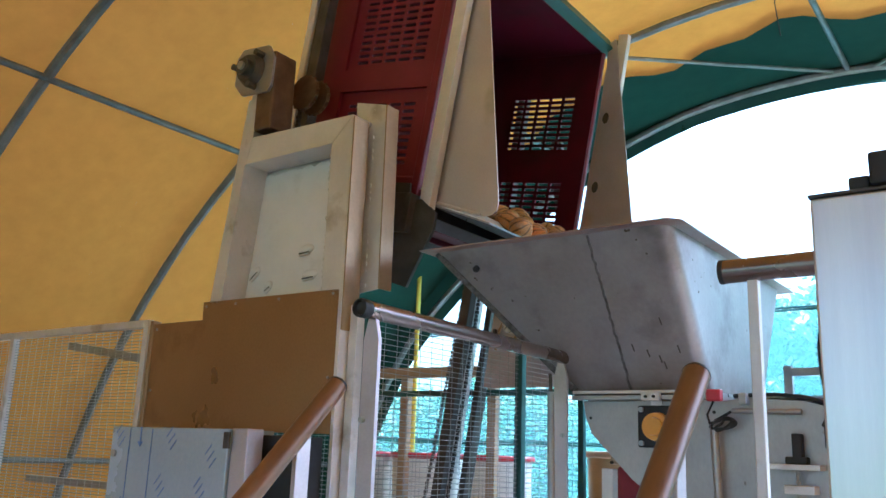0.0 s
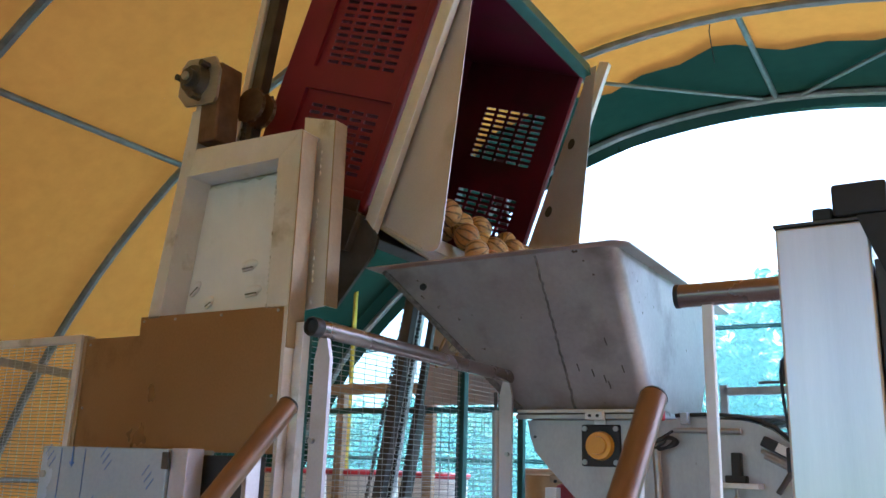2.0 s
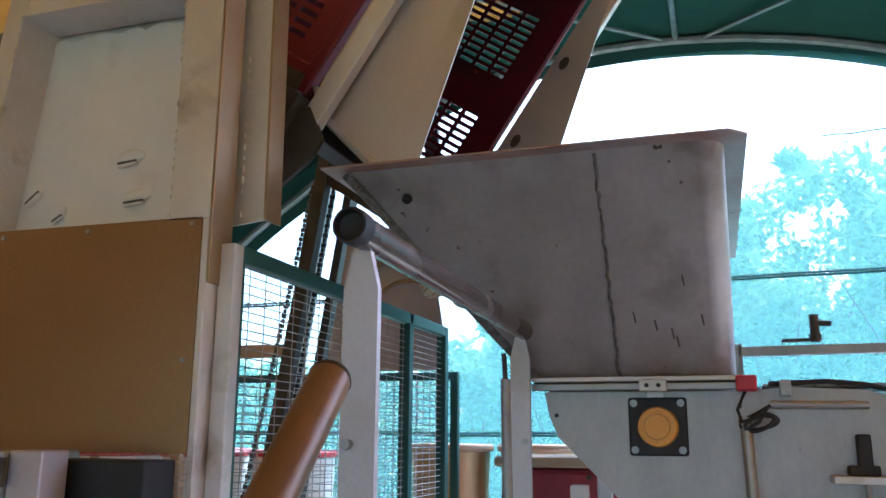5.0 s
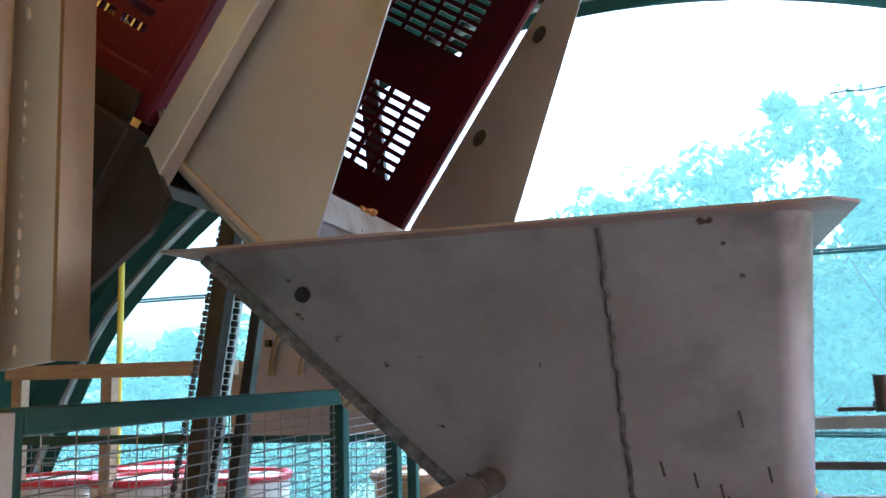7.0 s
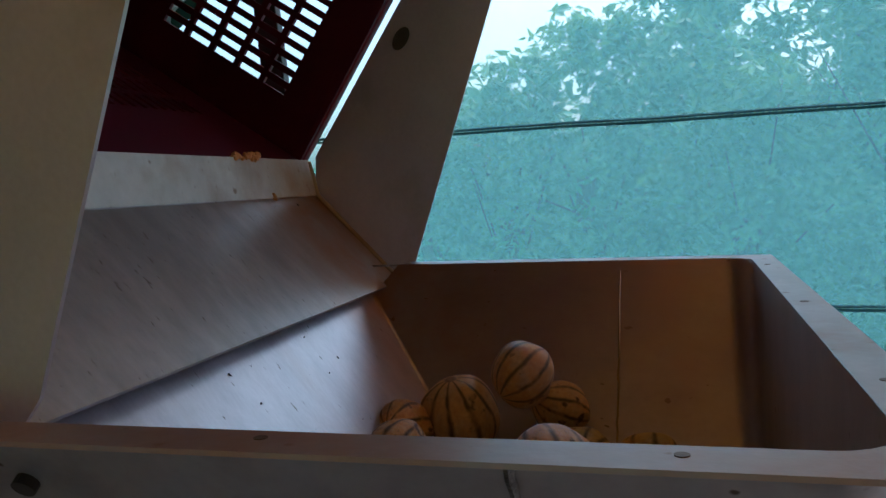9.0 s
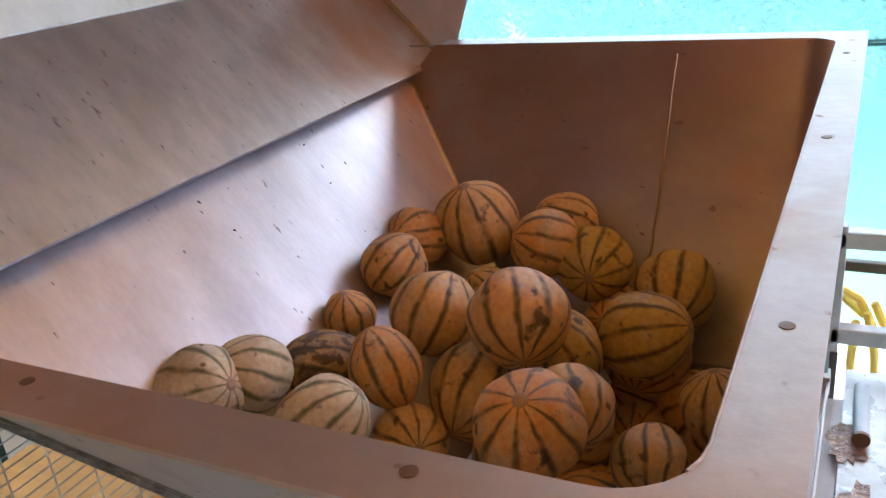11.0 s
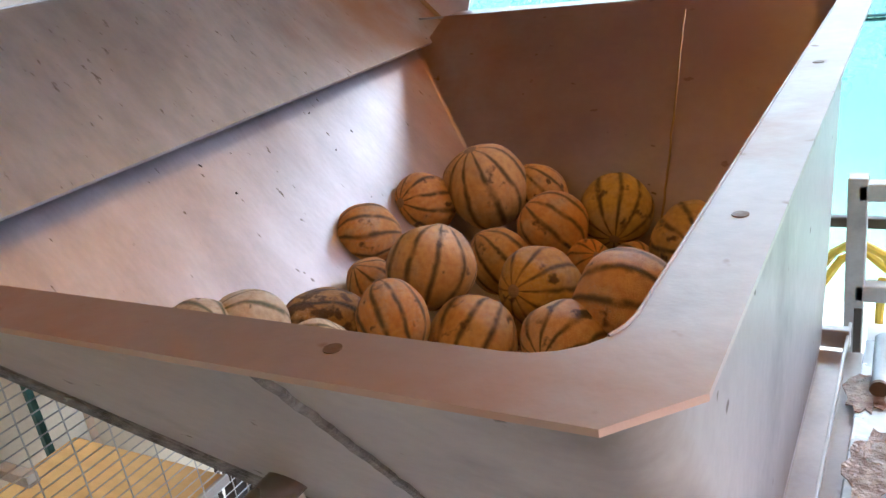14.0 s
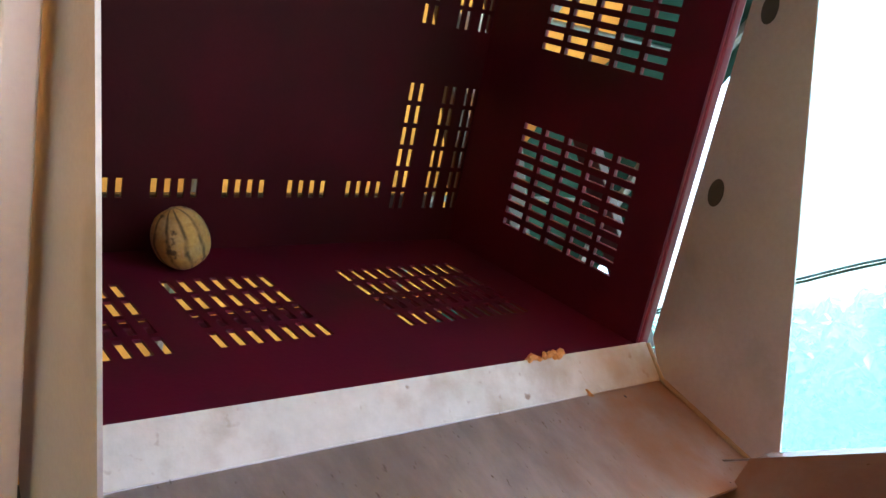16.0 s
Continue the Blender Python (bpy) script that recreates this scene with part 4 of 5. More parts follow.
part("inner_mast", beam(B(), (mast_x(0.2) - 0.02, 0.0, 0.2), (mast_x(4.2) - 0.02, 0.0, 4.2), 0.05, 0.03, (1, 0, 0)), WELDED, lif)
part("inner_mast", beam(B(), (mast_x(0.2) + 0.03, 0.01, 0.2), (mast_x(4.2) + 0.03, 0.01, 4.2), 0.05, 0.055, (1, 0, 0)), DARKSTEEL, lif)
part("inner_mast", beam(B(), (mast_x(0.2) + 0.03, 1.31, 0.2), (mast_x(4.2) + 0.03, 1.31, 4.2), 0.05, 0.055, (1, 0, 0)), DARKSTEEL, lif)
# bearing block with shaft and sprocket
octo = [(-0.705, 2.86), (-0.66, 2.81), (-0.52, 2.80), (-0.505, 2.82), (-0.50, 2.93), (-0.53, 2.985), (-0.67, 3.0), (-0.70, 2.97)]
bearing = part("bearing_block", sheet(B(), octo, 0.012, "y", -0.282), STEEL, lif)
part("bearing_side", block(B(), -0.595, -0.505, -0.268, -0.16, 2.66, 2.965, 0.008), RUSTY, lif)
bm = rod(B(), (-0.61, -0.283, 2.90), (-0.61, -0.315, 2.90), 0.066, 24, 0.052)
part("flange_bearing", bm, DARKSTEEL, bearing, "", True)
part("shaft", rod(B(), (-0.61, -0.345, 2.90), (-0.61, 0.10, 2.90), 0.016, 14), STEEL, lif, "", True)
part("collar", rod(B(), (-0.61, -0.335, 2.90), (-0.61, -0.315, 2.90), 0.033, 12), DARKSTEEL, bearing, "", True)
for a in (45, 165, 285):
    ca, sa = 0.072 * math.cos(radians(a)), 0.072 * math.sin(radians(a))
    part("bolt", rod(B(), (-0.61 + ca, -0.283, 2.90 + sa), (-0.61 + ca, -0.32, 2.90 + sa), 0.013, 6), DARKSTEEL, bearing)
for y in (-0.12, -0.06):
    bm = rod(B(), (-0.50, y, 2.85), (-0.50, y + 0.016, 2.85), 0.068, 24)
    for k in range(16):
        a = k * math.pi / 8
        rod(bm, (-0.50 + 0.067 * math.cos(a), y + 0.008, 2.85 + 0.067 * math.sin(a)), (-0.50 + 0.074 * math.cos(a), y + 0.008, 2.85 + 0.074 * math.sin(a)), 0.008, 5, 0.003)
    part("sprocket", bm, RUSTY, lif)


def chain(p, q, step, r, parent, material=DARKSTEEL):
    p, q = Vector(p), Vector(q)
    d = q - p
    n_links = int(d.length / step)
    bm = B()
    for k in range(n_links):
        a, b = p + d * (k / n_links), p + d * ((k + 0.86) / n_links)
        beam(bm, a, b, r * (2.2 if k % 2 else 1.3), r * 1.6, (0, 1, 0), 0)
    return part("chain", bm, material, parent)


chain((-0.545, -0.08, 2.86), (-0.62, -0.08, 2.3), 0.016, 0.008, lif)
chain((mast_x(2.62) - 0.06, 1.40, 2.62), (mast_x(0.3) - 0.16, 1.40, 0.3), 0.02, 0.008, lif)
chain((mast_x(2.7) + 0.06, 1.36, 2.7), (mast_x(0.3) + 0.05, 1.36, 0.3), 0.02, 0.008, lif)
# far gusset with curved cable guide
part("far_gusset", sheet(B(), [(-0.62, 1.85), (-0.12, 1.85), (-0.2, 2.36), (-0.53, 2.45)], 0.008, "y", 1.36), PLATE, lif)
for r in (0.16, 0.26):
    bm = tube_along(B(), [(-0.28 - r * math.cos(radians(a)), 1.345, 2.03 + r * math.sin(radians(a))) for a in range(0, 121, 8)], 0.008, 8)
    part("cable_guide", bm, WARM, lif, "", True)
for k in range(5):
    a = radians(20 + 22 * k)
    part("clip", block(B(), -0.28 - 0.285 * math.cos(a) - 0.008, -0.28 - 0.285 * math.cos(a) + 0.008, 1.335, 1.355, 2.03 + 0.285 * math.sin(a) - 0.01, 2.03 + 0.285 * math.sin(a) + 0.012, 0.002), DARKSTEEL, lif)
part("far_strut", beam(B(), (-0.232, 1.40, 3.10), (-0.183, 1.40, 2.42), 0.03, 0.058, (1, 0, 0)), DARKSTEEL, lif)
# cross members of the lifter
part("cross_member", block(B(), -0.80, -0.70, -0.2, 1.4, 0.08, 0.2, 0.004), GALV, lif)

# ---- control box with film ----
cb = thing("control_box", "stainless control box still in blue printed protective film", "control box", (0, 0, 0))
part("body", block(B(), -0.964, -0.36, -0.45, -0.26, 1.08, 1.58, 0.004), FILMBLUE, cb)
part("side_cover", block(B(), -0.356, -0.285, -0.44, -0.375, 1.08, 1.582, 0.003), PLATE, cb)
part("rear_housing", block(B(), -0.354, -0.14, -0.355, -0.262, 1.08, 1.565, 0.004), BLACK, cb, "dark recessed housing")
part("hinge", block(B(), -0.375, -0.35, -0.458, -0.449, 1.52, 1.57, 0.002), DARKSTEEL, cb)
part("lock", rod(B(), (-0.94, -0.449, 1.49), (-0.94, -0.458, 1.49), 0.012, 14), GALV, cb, "", True)
for x in (-0.86, -0.74):
    part("film_line", block(B(), x, x + 0.002, -0.4525, -0.4512, 1.1, 1.575), FILMINK, cb)
bm = sheet(B(), [(-0.803, 1.53), (-0.797, 1.53), (-0.797, 1.58), (-0.803, 1.58)], 0.0012, "y", -0.4525)
sheet(bm, [(-0.80, 1.515), (-0.786, 1.532), (-0.814, 1.532)], 0.0012, "y", -0.4525)
part("film_arrow", bm, FILMINK, cb)
for x, z in ((-0.94, 1.555), (-0.66, 1.55), (-0.46, 1.50), (-0.90, 1.32), (-0.60, 1.28), (-0.50, 1.40), (-0.70, 1.40)):
    bm = B()
    for k in range(3):
        beam(bm, (x + 0.012 * k, -0.4518, z - 0.02 * k), (x + 0.028 + 0.012 * k, -0.4518, z + 0.031 - 0.02 * k), 0.001, 0.0025, (1, 0, -1), 0)
    part("film_print", bm, FILMINK, cb)
part("stand", block(B(), -0.70, -0.60, -0.40, -0.30, 0.0, 1.08, 0.003), GALV, cb)


# ---- mesh fences ----
def mesh_fence(name, p, q, z0, z1, pitch_h, pitch_v, tube, material, label, wire=0.0014, mids=()):
    f = thing(name, label, "fence", (0, 0, 0), "mesh guard fences")
    p, q = Vector((*p, 0)), Vector((*q, 0))
    length = (q - p).length
    d = (q - p) / length
    for u in (0.0, 1.0, *mids):
        c = p.lerp(q, u)
        part("post", block(B(), c.x - tube / 2, c.x + tube / 2, c.y - tube / 2, c.y + tube / 2, 0.0, z1, 0.003), material, f)
    for z in (z1 - tube / 2, z0):
        part("rail", beam(B(), p + Vector((0, 0, z)) + d * (tube / 2), q + Vector((0, 0, z)) - d * (tube / 2), tube, tube, (0, 0, 1)), material, f)
    bm = B()
    k, z = 0, z0
    while z < z1 - tube:
        rod(bm, p + Vector((0, 0, z)), q + Vector((0, 0, z)), wire, 4)
        z += pitch_h
    s = pitch_v
    while s < length:
        c = p + d * s
        rod(bm, (c.x, c.y, z0), (c.x, c.y, z1 - tube), wire, 4)
        s += pitch_v
    tagged(part("wire_mesh", bm, GALV, f, "welded wire mesh"), kind="stuff")
    return f


mesh_fence("mesh_fence", (-0.10, -0.17), (-0.10, 1.22), 1.1, 1.99, 0.019, 0.066, 0.035, GREENPAINT, "green-grey guard fence of welded wire beside the lifter", mids=(0.735,))
mesh_fence("mesh_fence", (-1.115, -0.25), (-3.1, -0.25), 0.9, 1.99, 0.0125, 0.05, 0.03, WELDED, "steel guard fence of fine welded wire", mids=(0.5,))
mesh_fence("mesh_fence", (-0.13, 1.47), (-2.2, 1.47), 0.9, 1.85, 0.025, 0.05, 0.03, GREENPAINT, "green guard fence behind the lifter")
# frame parts and beams seen through the meshes
bm = beam(B(), (-3.6, 0.9, 2.13), (-2.70, 0.9, 2.005), 0.04, 0.05)
tagged(part("steel_brace", bm, GALV), "pale galvanised brace behind the fence", "brace")
for x0, x1, z in ((-3.9, -2.2, 1.27), (-3.4, -1.3, 1.0)):
    tagged(part("steel_rail", beam(B(), (x0, 0.9, z), (x1, 0.9, z - 0.01), 0.04, 0.04), GALV), "galvanised cross rail of a rack behind the fence", "rail")
rack = thing("timber_rack", "raw timber rack with a cross beam behind the lifter", "rack", (0, 0, 0))
part("beam", beam(B(), (-2.9, 2.8, 2.10), (-1.5, 2.8, 2.09), 0.05, 0.075), TIMBER, rack)
for x in (-2.88, -2.30, -1.52):
    part("upright", block(B(), x - 0.035, x + 0.035, 2.84, 2.90, 0.0, 2.12, 0.004), TIMBER, rack)
bm = rod(B(), (-3.10, 4.0, 0.0), (-3.10, 4.0, 3.25), 0.022, 10)
tagged(part("yellow_pole", bm, YPOLE, None, "", True), "slim yellow upright pole before the shade net", "pole")

# ---- pipe frame with valve ----
pf = thing("pipe_frame", "square steel tube frame carrying a dark water valve", "frame", (0, 0, 0))
for a, b in (((0.888, 1.18, 1.875), (2.3, 1.18, 1.885)), ((0.888, 1.18, 1.695), (2.3, 1.18, 1.70))):
    part("tube", beam(B(), a, b, 0.03, 0.03), GALV, pf)
for x in (0.888, 1.6, 2.28):
    part("upright", block(B(), x - 0.015, x + 0.015, 1.165, 1.195, 0.0, 1.90, 0.002), GALV, pf)
va = part("valve", rod(B(), (1.118, 1.18, 1.90), (1.118, 1.18, 1.985), 0.0145, 14), DARKSTEEL, pf, "dark brass ball valve", True)
part("valve_collar", rod(B(), (1.118, 1.18, 1.905), (1.118, 1.18, 1.925), 0.02, 8), DARKSTEEL, pf)
part("valve_outlet", rod(B(), (1.118, 1.18, 1.96), (1.165, 1.17, 1.955), 0.009, 10), DARKSTEEL, pf, "", True)
part("valve_handle", block(B(), 1.02, 1.10, 1.165, 1.195, 1.902, 1.912, 0.003), DARKSTEEL, pf)

# yellow hoses, dark lines and splashed pulp beside the tray
for pts in (((0.80, 1.24, 1.60), (0.815, 1.22, 1.69), (0.85, 1.22, 1.745), (0.885, 1.23, 1.765), (0.93, 1.24, 1.735), (0.955, 1.25, 1.68)),
            ((0.80, 1.26, 1.58), (0.825, 1.25, 1.66), (0.86, 1.25, 1.72), (0.90, 1.26, 1.73), (0.94, 1.27, 1.69)),
            ((0.928, 1.22, 1.70), (0.925, 1.22, 1.62), (0.928, 1.22, 1.54), (0.932, 1.22, 1.40)),
            ((0.945, 1.22, 1.72), (0.962, 1.22, 1.64), (0.968, 1.22, 1.56), (0.965, 1.22, 1.42)),
            ((0.955, 1.24, 1.73), (0.985, 1.24, 1.66), (0.995, 1.24, 1.57), (0.99, 1.24, 1.42))):
    bm = tube_along(B(), [Vector(a).lerp(Vector(b), u / 4) for a, b in zip(pts, pts[1:]) for u in range(4)] + [pts[-1]], 0.0075, 8)
    tagged(part("hose", bm, YPOLE, None, "", True), "thin yellow hose hanging by the steel tube frame", "hose", "yellow hoses")
part("strip", block(B(), 0.893, 0.905, 1.10, 1.104, 1.60, 1.70, 0.001), DARKSTEEL, pf)
part("cross_bar", beam(B(), (0.80, 1.32, 1.765), (2.2, 1.32, 1.755), 0.02, 0.02), DARKSTEEL, pf)
part("tray_fold", beam(B(), (0.897, 0.42, 1.7335), (0.897, 0.98, 1.7335), 0.004, 0.010, (0, 0, 1), 0.001), STEEL, mac)
tp = part("tray_pipe", rod(B(), (0.943, 0.93, 1.742), (0.946, 0.80, 1.742), 0.0105, 14), GALV, mac, "short pipe with a rusty end", True)
part("pipe_end", rod(B(), (0.946, 0.801, 1.742), (0.9462, 0.795, 1.742), 0.0118, 14), RUSTY, tp)
rng = random.Random(41)
for cx, cy, rx, ry in ((0.930, 0.80, 0.028, 0.050), (0.948, 0.64, 0.030, 0.075), (1.03, 0.72, 0.035, 0.06)):
    outline = []
    for k in range(26):
        a = k * math.pi / 13
        w = rng.uniform(0.72, 1.12)
        outline.append((cx + rx * w * math.cos(a), cy + ry * w * math.sin(a)))
    part("pulp_splash", sheet(B(), outline, 0.0012, "z", 1.7305), SPLASH, mac, "wet brown smear of melon pulp")

# ---- bins and crates in the background ----
def bucket(x, y, z, r, h, body, lidmat, label, name="bin"):
    b = thing(name, label, "bin", (x, y, z), "bins behind the machine")
    part("body", rod(B(), (0, 0, 0), (0, 0, h), r * 0.86, 24, r), body, b, "", True)
    bm = tube_along(B(), [(r * math.cos(radians(a)), r * math.sin(radians(a)), h) for a in range(0, 361, 15)], 0.022, 8)
    part("rim", bm, lidmat, b, "", True)
    return b


for x, y in ((-2.88, 3.1), (-2.30, 3.15), (-1.75, 3.3), (-2.6, 3.7)):
    bucket(x, y, 0.0, 0.26, 1.50, WHITEP, REDP, "tall white plastic bin with a bright red rim")
for x, y in ((-0.62, 3.0), (-0.12, 3.05)):
    bucket(x, y, 0.62, 0.22, 0.93, WARM, TIMBER, "tan drum stacked on a dark red crate", "drum")
for x, y in ((-0.37, 3.0),):
    bm = block(B(), x - 0.5, x + 0.55, y - 0.55, y + 0.55, 0.0, 0.62, 0.02)
    tagged(part("bulk_bin", bm, DARKRED), "dark red plastic bulk bin", "bin")
bm = block(B(), 0.05, 0.48, 1.45, 1.95, 0.9, 1.50, 0.02)
tagged(part("storage_box", bm, DARKRED), "dark red plastic box with a tan lid behind the machine", "box")
bm = block(B(), 0.03, 0.50, 1.43, 1.97, 1.504, 1.54, 0.01)
tagged(part("box_lid", bm, TIMBER), "tan board lying on the dark red box", "board")
bm = block(B(), 0.05, 0.48, 1.45, 1.95, 0.0, 0.897, 0.02)
tagged(part("support_crate", bm, DARKRED), "dark red plastic crate under another box", "crate")
bd = thing("board_table", "tan plywood board on low steel legs behind the mesh", "table", (0, 0, 0))
part("board", block(B(), -1.60, -0.89, 0.40, 1.245, 0.832, 0.85, 0.003), PLYWOOD, bd)
part("edge_strip", block(B(), -0.888, -0.868, 0.40, 1.245, 0.825, 0.856, 0.002), STEEL, bd, "bright steel edging")
for x in (-1.55, -0.93):
    for y in (0.45, 1.2):
        part("leg", block(B(), x - 0.02, x + 0.02, y - 0.02, y + 0.02, 0.0, 0.832, 0.002), GALV, bd)
crt = thing("lath_stack", "stack of pale slatted plastic trays behind the board", "trays", (0, 0, 0))
for k in range(13):
    y = 1.52 + 0.05 * k
    part("lath", block(B(), -2.9, -0.95, y, y + 0.036, 0.80 + 0.002 * (k % 3), 0.822 + 0.002 * (k % 3), 0.003), SLATS, crt)
for x in (-2.8, -1.9, -1.0):
    part("bearer", block(B(), x - 0.03, x + 0.03, 1.50, 2.17, 0.0, 0.799, 0.003), SLATS, crt)


# ---- tipping carriage and crate: built in the tipped position about the pivot ----
PIV = Vector((-0.12, 0.0, 2.43))
U = Vector((math.cos(radians(56.4)), 0, math.sin(radians(56.4))))     # along the crate's mouth
W = Vector((-math.sin(radians(56.4)), 0, math.cos(radians(56.4))))    # into the crate


def loc(x, y, z):
    return Vector((x, y, z)) - PIV


car = thing("tipping_chute", "steel tipping frame with a chute and two tapering side plates", "tipper", PIV)
ORG = Vector((-0.085, 0, 2.428))
for yv, nm in ((0.086, "near"), (1.282, "far")):
    pts = [(-0.040, 2.392), (-0.038, 2.372), (-0.032, 2.356), (-0.020, 2.340), (0.120, 2.203), (0.140, 2.190), (0.160, 2.184), (0.182, 2.188), (0.198, 2.208)]
    if nm == "far":
        pts = [(-0.060, 2.352), (0.020, 2.262), (0.060, 2.085), (0.168, 2.085), (0.156, 2.165)]
    top = ORG + U * 1.06 + Vector((0.015, 0, 0))
    pts += [(top.x + (0.07 if nm == "near" else 0.045), top.z), (top.x + 0.0, top.z), (-0.040, 2.462)]
    if nm == "far":
        pts[-2:] = [(top.x, top.z), (top.x - 0.055, top.z - 0.10), (-0.042, 2.462), (-0.056, 2.44)]
    bm = sheet(B(), [(x - PIV.x, z - PIV.z) for x, z in pts], 0.005, "y", yv - PIV.y)
    part("side_plate", bm, PLATE, car, "tapering dull steel side plate")
    if nm == "near":
        edge_pts = [loc(x, yv - 0.004, z) for x, z in ((-0.038, 2.372), (-0.031, 2.356), (-0.019, 2.341), (0.05, 2.273), (0.121, 2.205))]
        part("folded_lip", tube_along(B(), edge_pts, 0.007, 8), PLATE, car, "bright folded lower edge", True)
    s = -0.030 if nm == "near" else 0.030
    base = ORG + Vector((0.022, 0, -0.11))
    part("side_bar", beam(B(), loc(base.x, yv + s, base.z), loc(base.x, yv + s, base.z) + U * 1.2, 0.05, 0.035, (0, 1, 0)), WELDED, car)
part("top_bar", beam(B(), loc(0, 0.03, 0) + ORG + U * 1.06 - loc(0, 0, 0) - PIV, loc(0, 1.31, 0) + ORG + U * 1.06 - loc(0, 0, 0) - PIV, 0.05, 0.07, (0, 0, 1)), GREENPAINT, car, "teal-lit square cross bar")
# chute floor, bent under the crate's lip
prof = [(-0.078, 2.432), (-0.060, 2.352), (0.130, 2.156), (0.127, 2.152), (-0.064, 2.349), (-0.083, 2.431)]
bm = sheet(B(), [(x - PIV.x, z - PIV.z) for x, z in prof], 1.19, "y", 0.091)
for v in bm.verts:
    if v.co.y < 0.5:
        v.co += Vector((0.010, 0, 0.010))
part("chute_floor", bm, CHUTE, car, "scuffed chute floor with pulp stains")
bm = sheet(B(), [(x - PIV.x, z - PIV.z) for x, z in ((-0.0765, 2.434), (-0.0585, 2.354), (-0.0562, 2.3545), (-0.0740, 2.4345))], 1.185, "y", 0.094)
for v in bm.verts:
    if v.co.y < 0.5:
        v.co += Vector((0.010, 0, 0.010))
part("chute_strip", bm, PAPER, car, "pale dirty wear strip")
part("chute_edge", rod(B(), loc(-0.055, 1.283, 2.353), loc(0.13, 1.283, 2.158), 0.006, 8), WARM, car, "", True)
# Added dark sheet that paints the shaded underside of the chute floor.
bm = sheet(B(), [(x - PIV.x, z - PIV.z) for x, z in ((-0.0655, 2.3475), (0.1205, 2.1565), (0.1195, 2.1555), (-0.0665, 2.3465))], 1.17, "y", 0.10)
for v in bm.verts:
    if v.co.y < 0.5:
        v.co += Vector((0.010, 0, 0.010))
part("chute_edge", rod(B(), loc(-0.074, 1.283, 2.43), loc(-0.055, 1.283, 2.353), 0.006, 8), WARM, car, "", True)
part("chute_underside", bm, DARKSTEEL, car, "dark plate added under the chute, shade put into its colour")
part("link_arm", sheet(B(), [(x - PIV.x, z - PIV.z) for x, z in ((-0.24, 2.43), (-0.05, 2.365), (-0.015, 2.285), (-0.045, 2.235), (-0.225, 2.10), (-0.30, 2.17))], 0.014, "y", 0.036), DARKSTEEL, car, "brown-black greasy steel link arm")
led = [ORG + W * 0.02 + U * 0.03, ORG + W * 0.66 + U * 0.03, ORG + W * 0.66 - U * 0.15, ORG - U * 0.12]
part("ledge_plate", sheet(B(), [(p.x - PIV.x, p.z - PIV.z) for p in led], 0.010, "y", 0.060), DARKSTEEL, car, "dark steel ledge under the crate")
part("under_frame", beam(B(), loc(-0.11, 0.04, 2.36), loc(-0.11, 1.30, 2.36), 0.06, 0.06), DARKSTEEL, car)
part("back_arm", beam(B(), loc(-0.10, 0.03, 2.33), loc(-0.10, 0.03, 2.33) + W * 0.62, 0.14, 0.05, (0, 1, 0)), DARKSTEEL, car)
part("back_arm", beam(B(), loc(-0.10, 1.32, 2.33), loc(-0.10, 1.32, 2.33) + W * 0.62, 0.14, 0.05, (0, 1, 0)), DARKSTEEL, car)
part("base_plate", beam(B(), loc(-0.10, 0.66, 2.40) + W * 0.76, loc(-0.10, 0.66, 2.40) + W * 0.76 + U * 0.12, 1.2, 0.02, tuple(W)), DARKSTEEL, car)
for x, z in ((0.160, 2.685), (0.348, 2.97)):
    bm = rod(B(), (0, 0, 0), (0, -0.0015, 0), 0.016, 18)
    bmesh.ops.transform(bm, matrix=Matrix.Translation(loc(x, 1.2815, z)) @ pose(0, 0, 0, 0, -56, 0) @ Matrix.Diagonal((1.7, 1, 1, 1)), verts=bm.verts)
    part("oval_slot", bm, DARKSTEEL, car)
bm = B()
rng = random.Random(8)
for k in range(14):
    c = loc(-0.078 + 0.002 * k * 0.3, 0.94 + 0.006 * k, 2.438)
    bmesh.ops.create_icosphere(bm, subdivisions=1, radius=rng.uniform(0.004, 0.009), matrix=Matrix.Translation(c + Vector((rng.uniform(0, 0.01), 0, rng.uniform(-0.004, 0.006)))))
part("pulp_scrap", bm, PULP, car, "smear of orange melon pulp", True)

rng = random.Random(12)
for k in range(13):
    u, y = rng.random(), rng.uniform(0.15, 1.24)
    c = loc(-0.055 + 0.18 * u, y, 2.3495 - 0.187 * u)
    bm = B()
    bmesh.ops.create_icosphere(bm, subdivisions=1, radius=rng.uniform(0.0014, 0.0042), matrix=Matrix.Translation(c) @ pose(0, 0, 0, 0, 45, rng.uniform(0, 180)) @ Matrix.Diagonal((1.6, 0.8, 0.5, 1)))
    part("crumb", bm, PULP if k % 5 == 0 else DARKSTEEL, car)

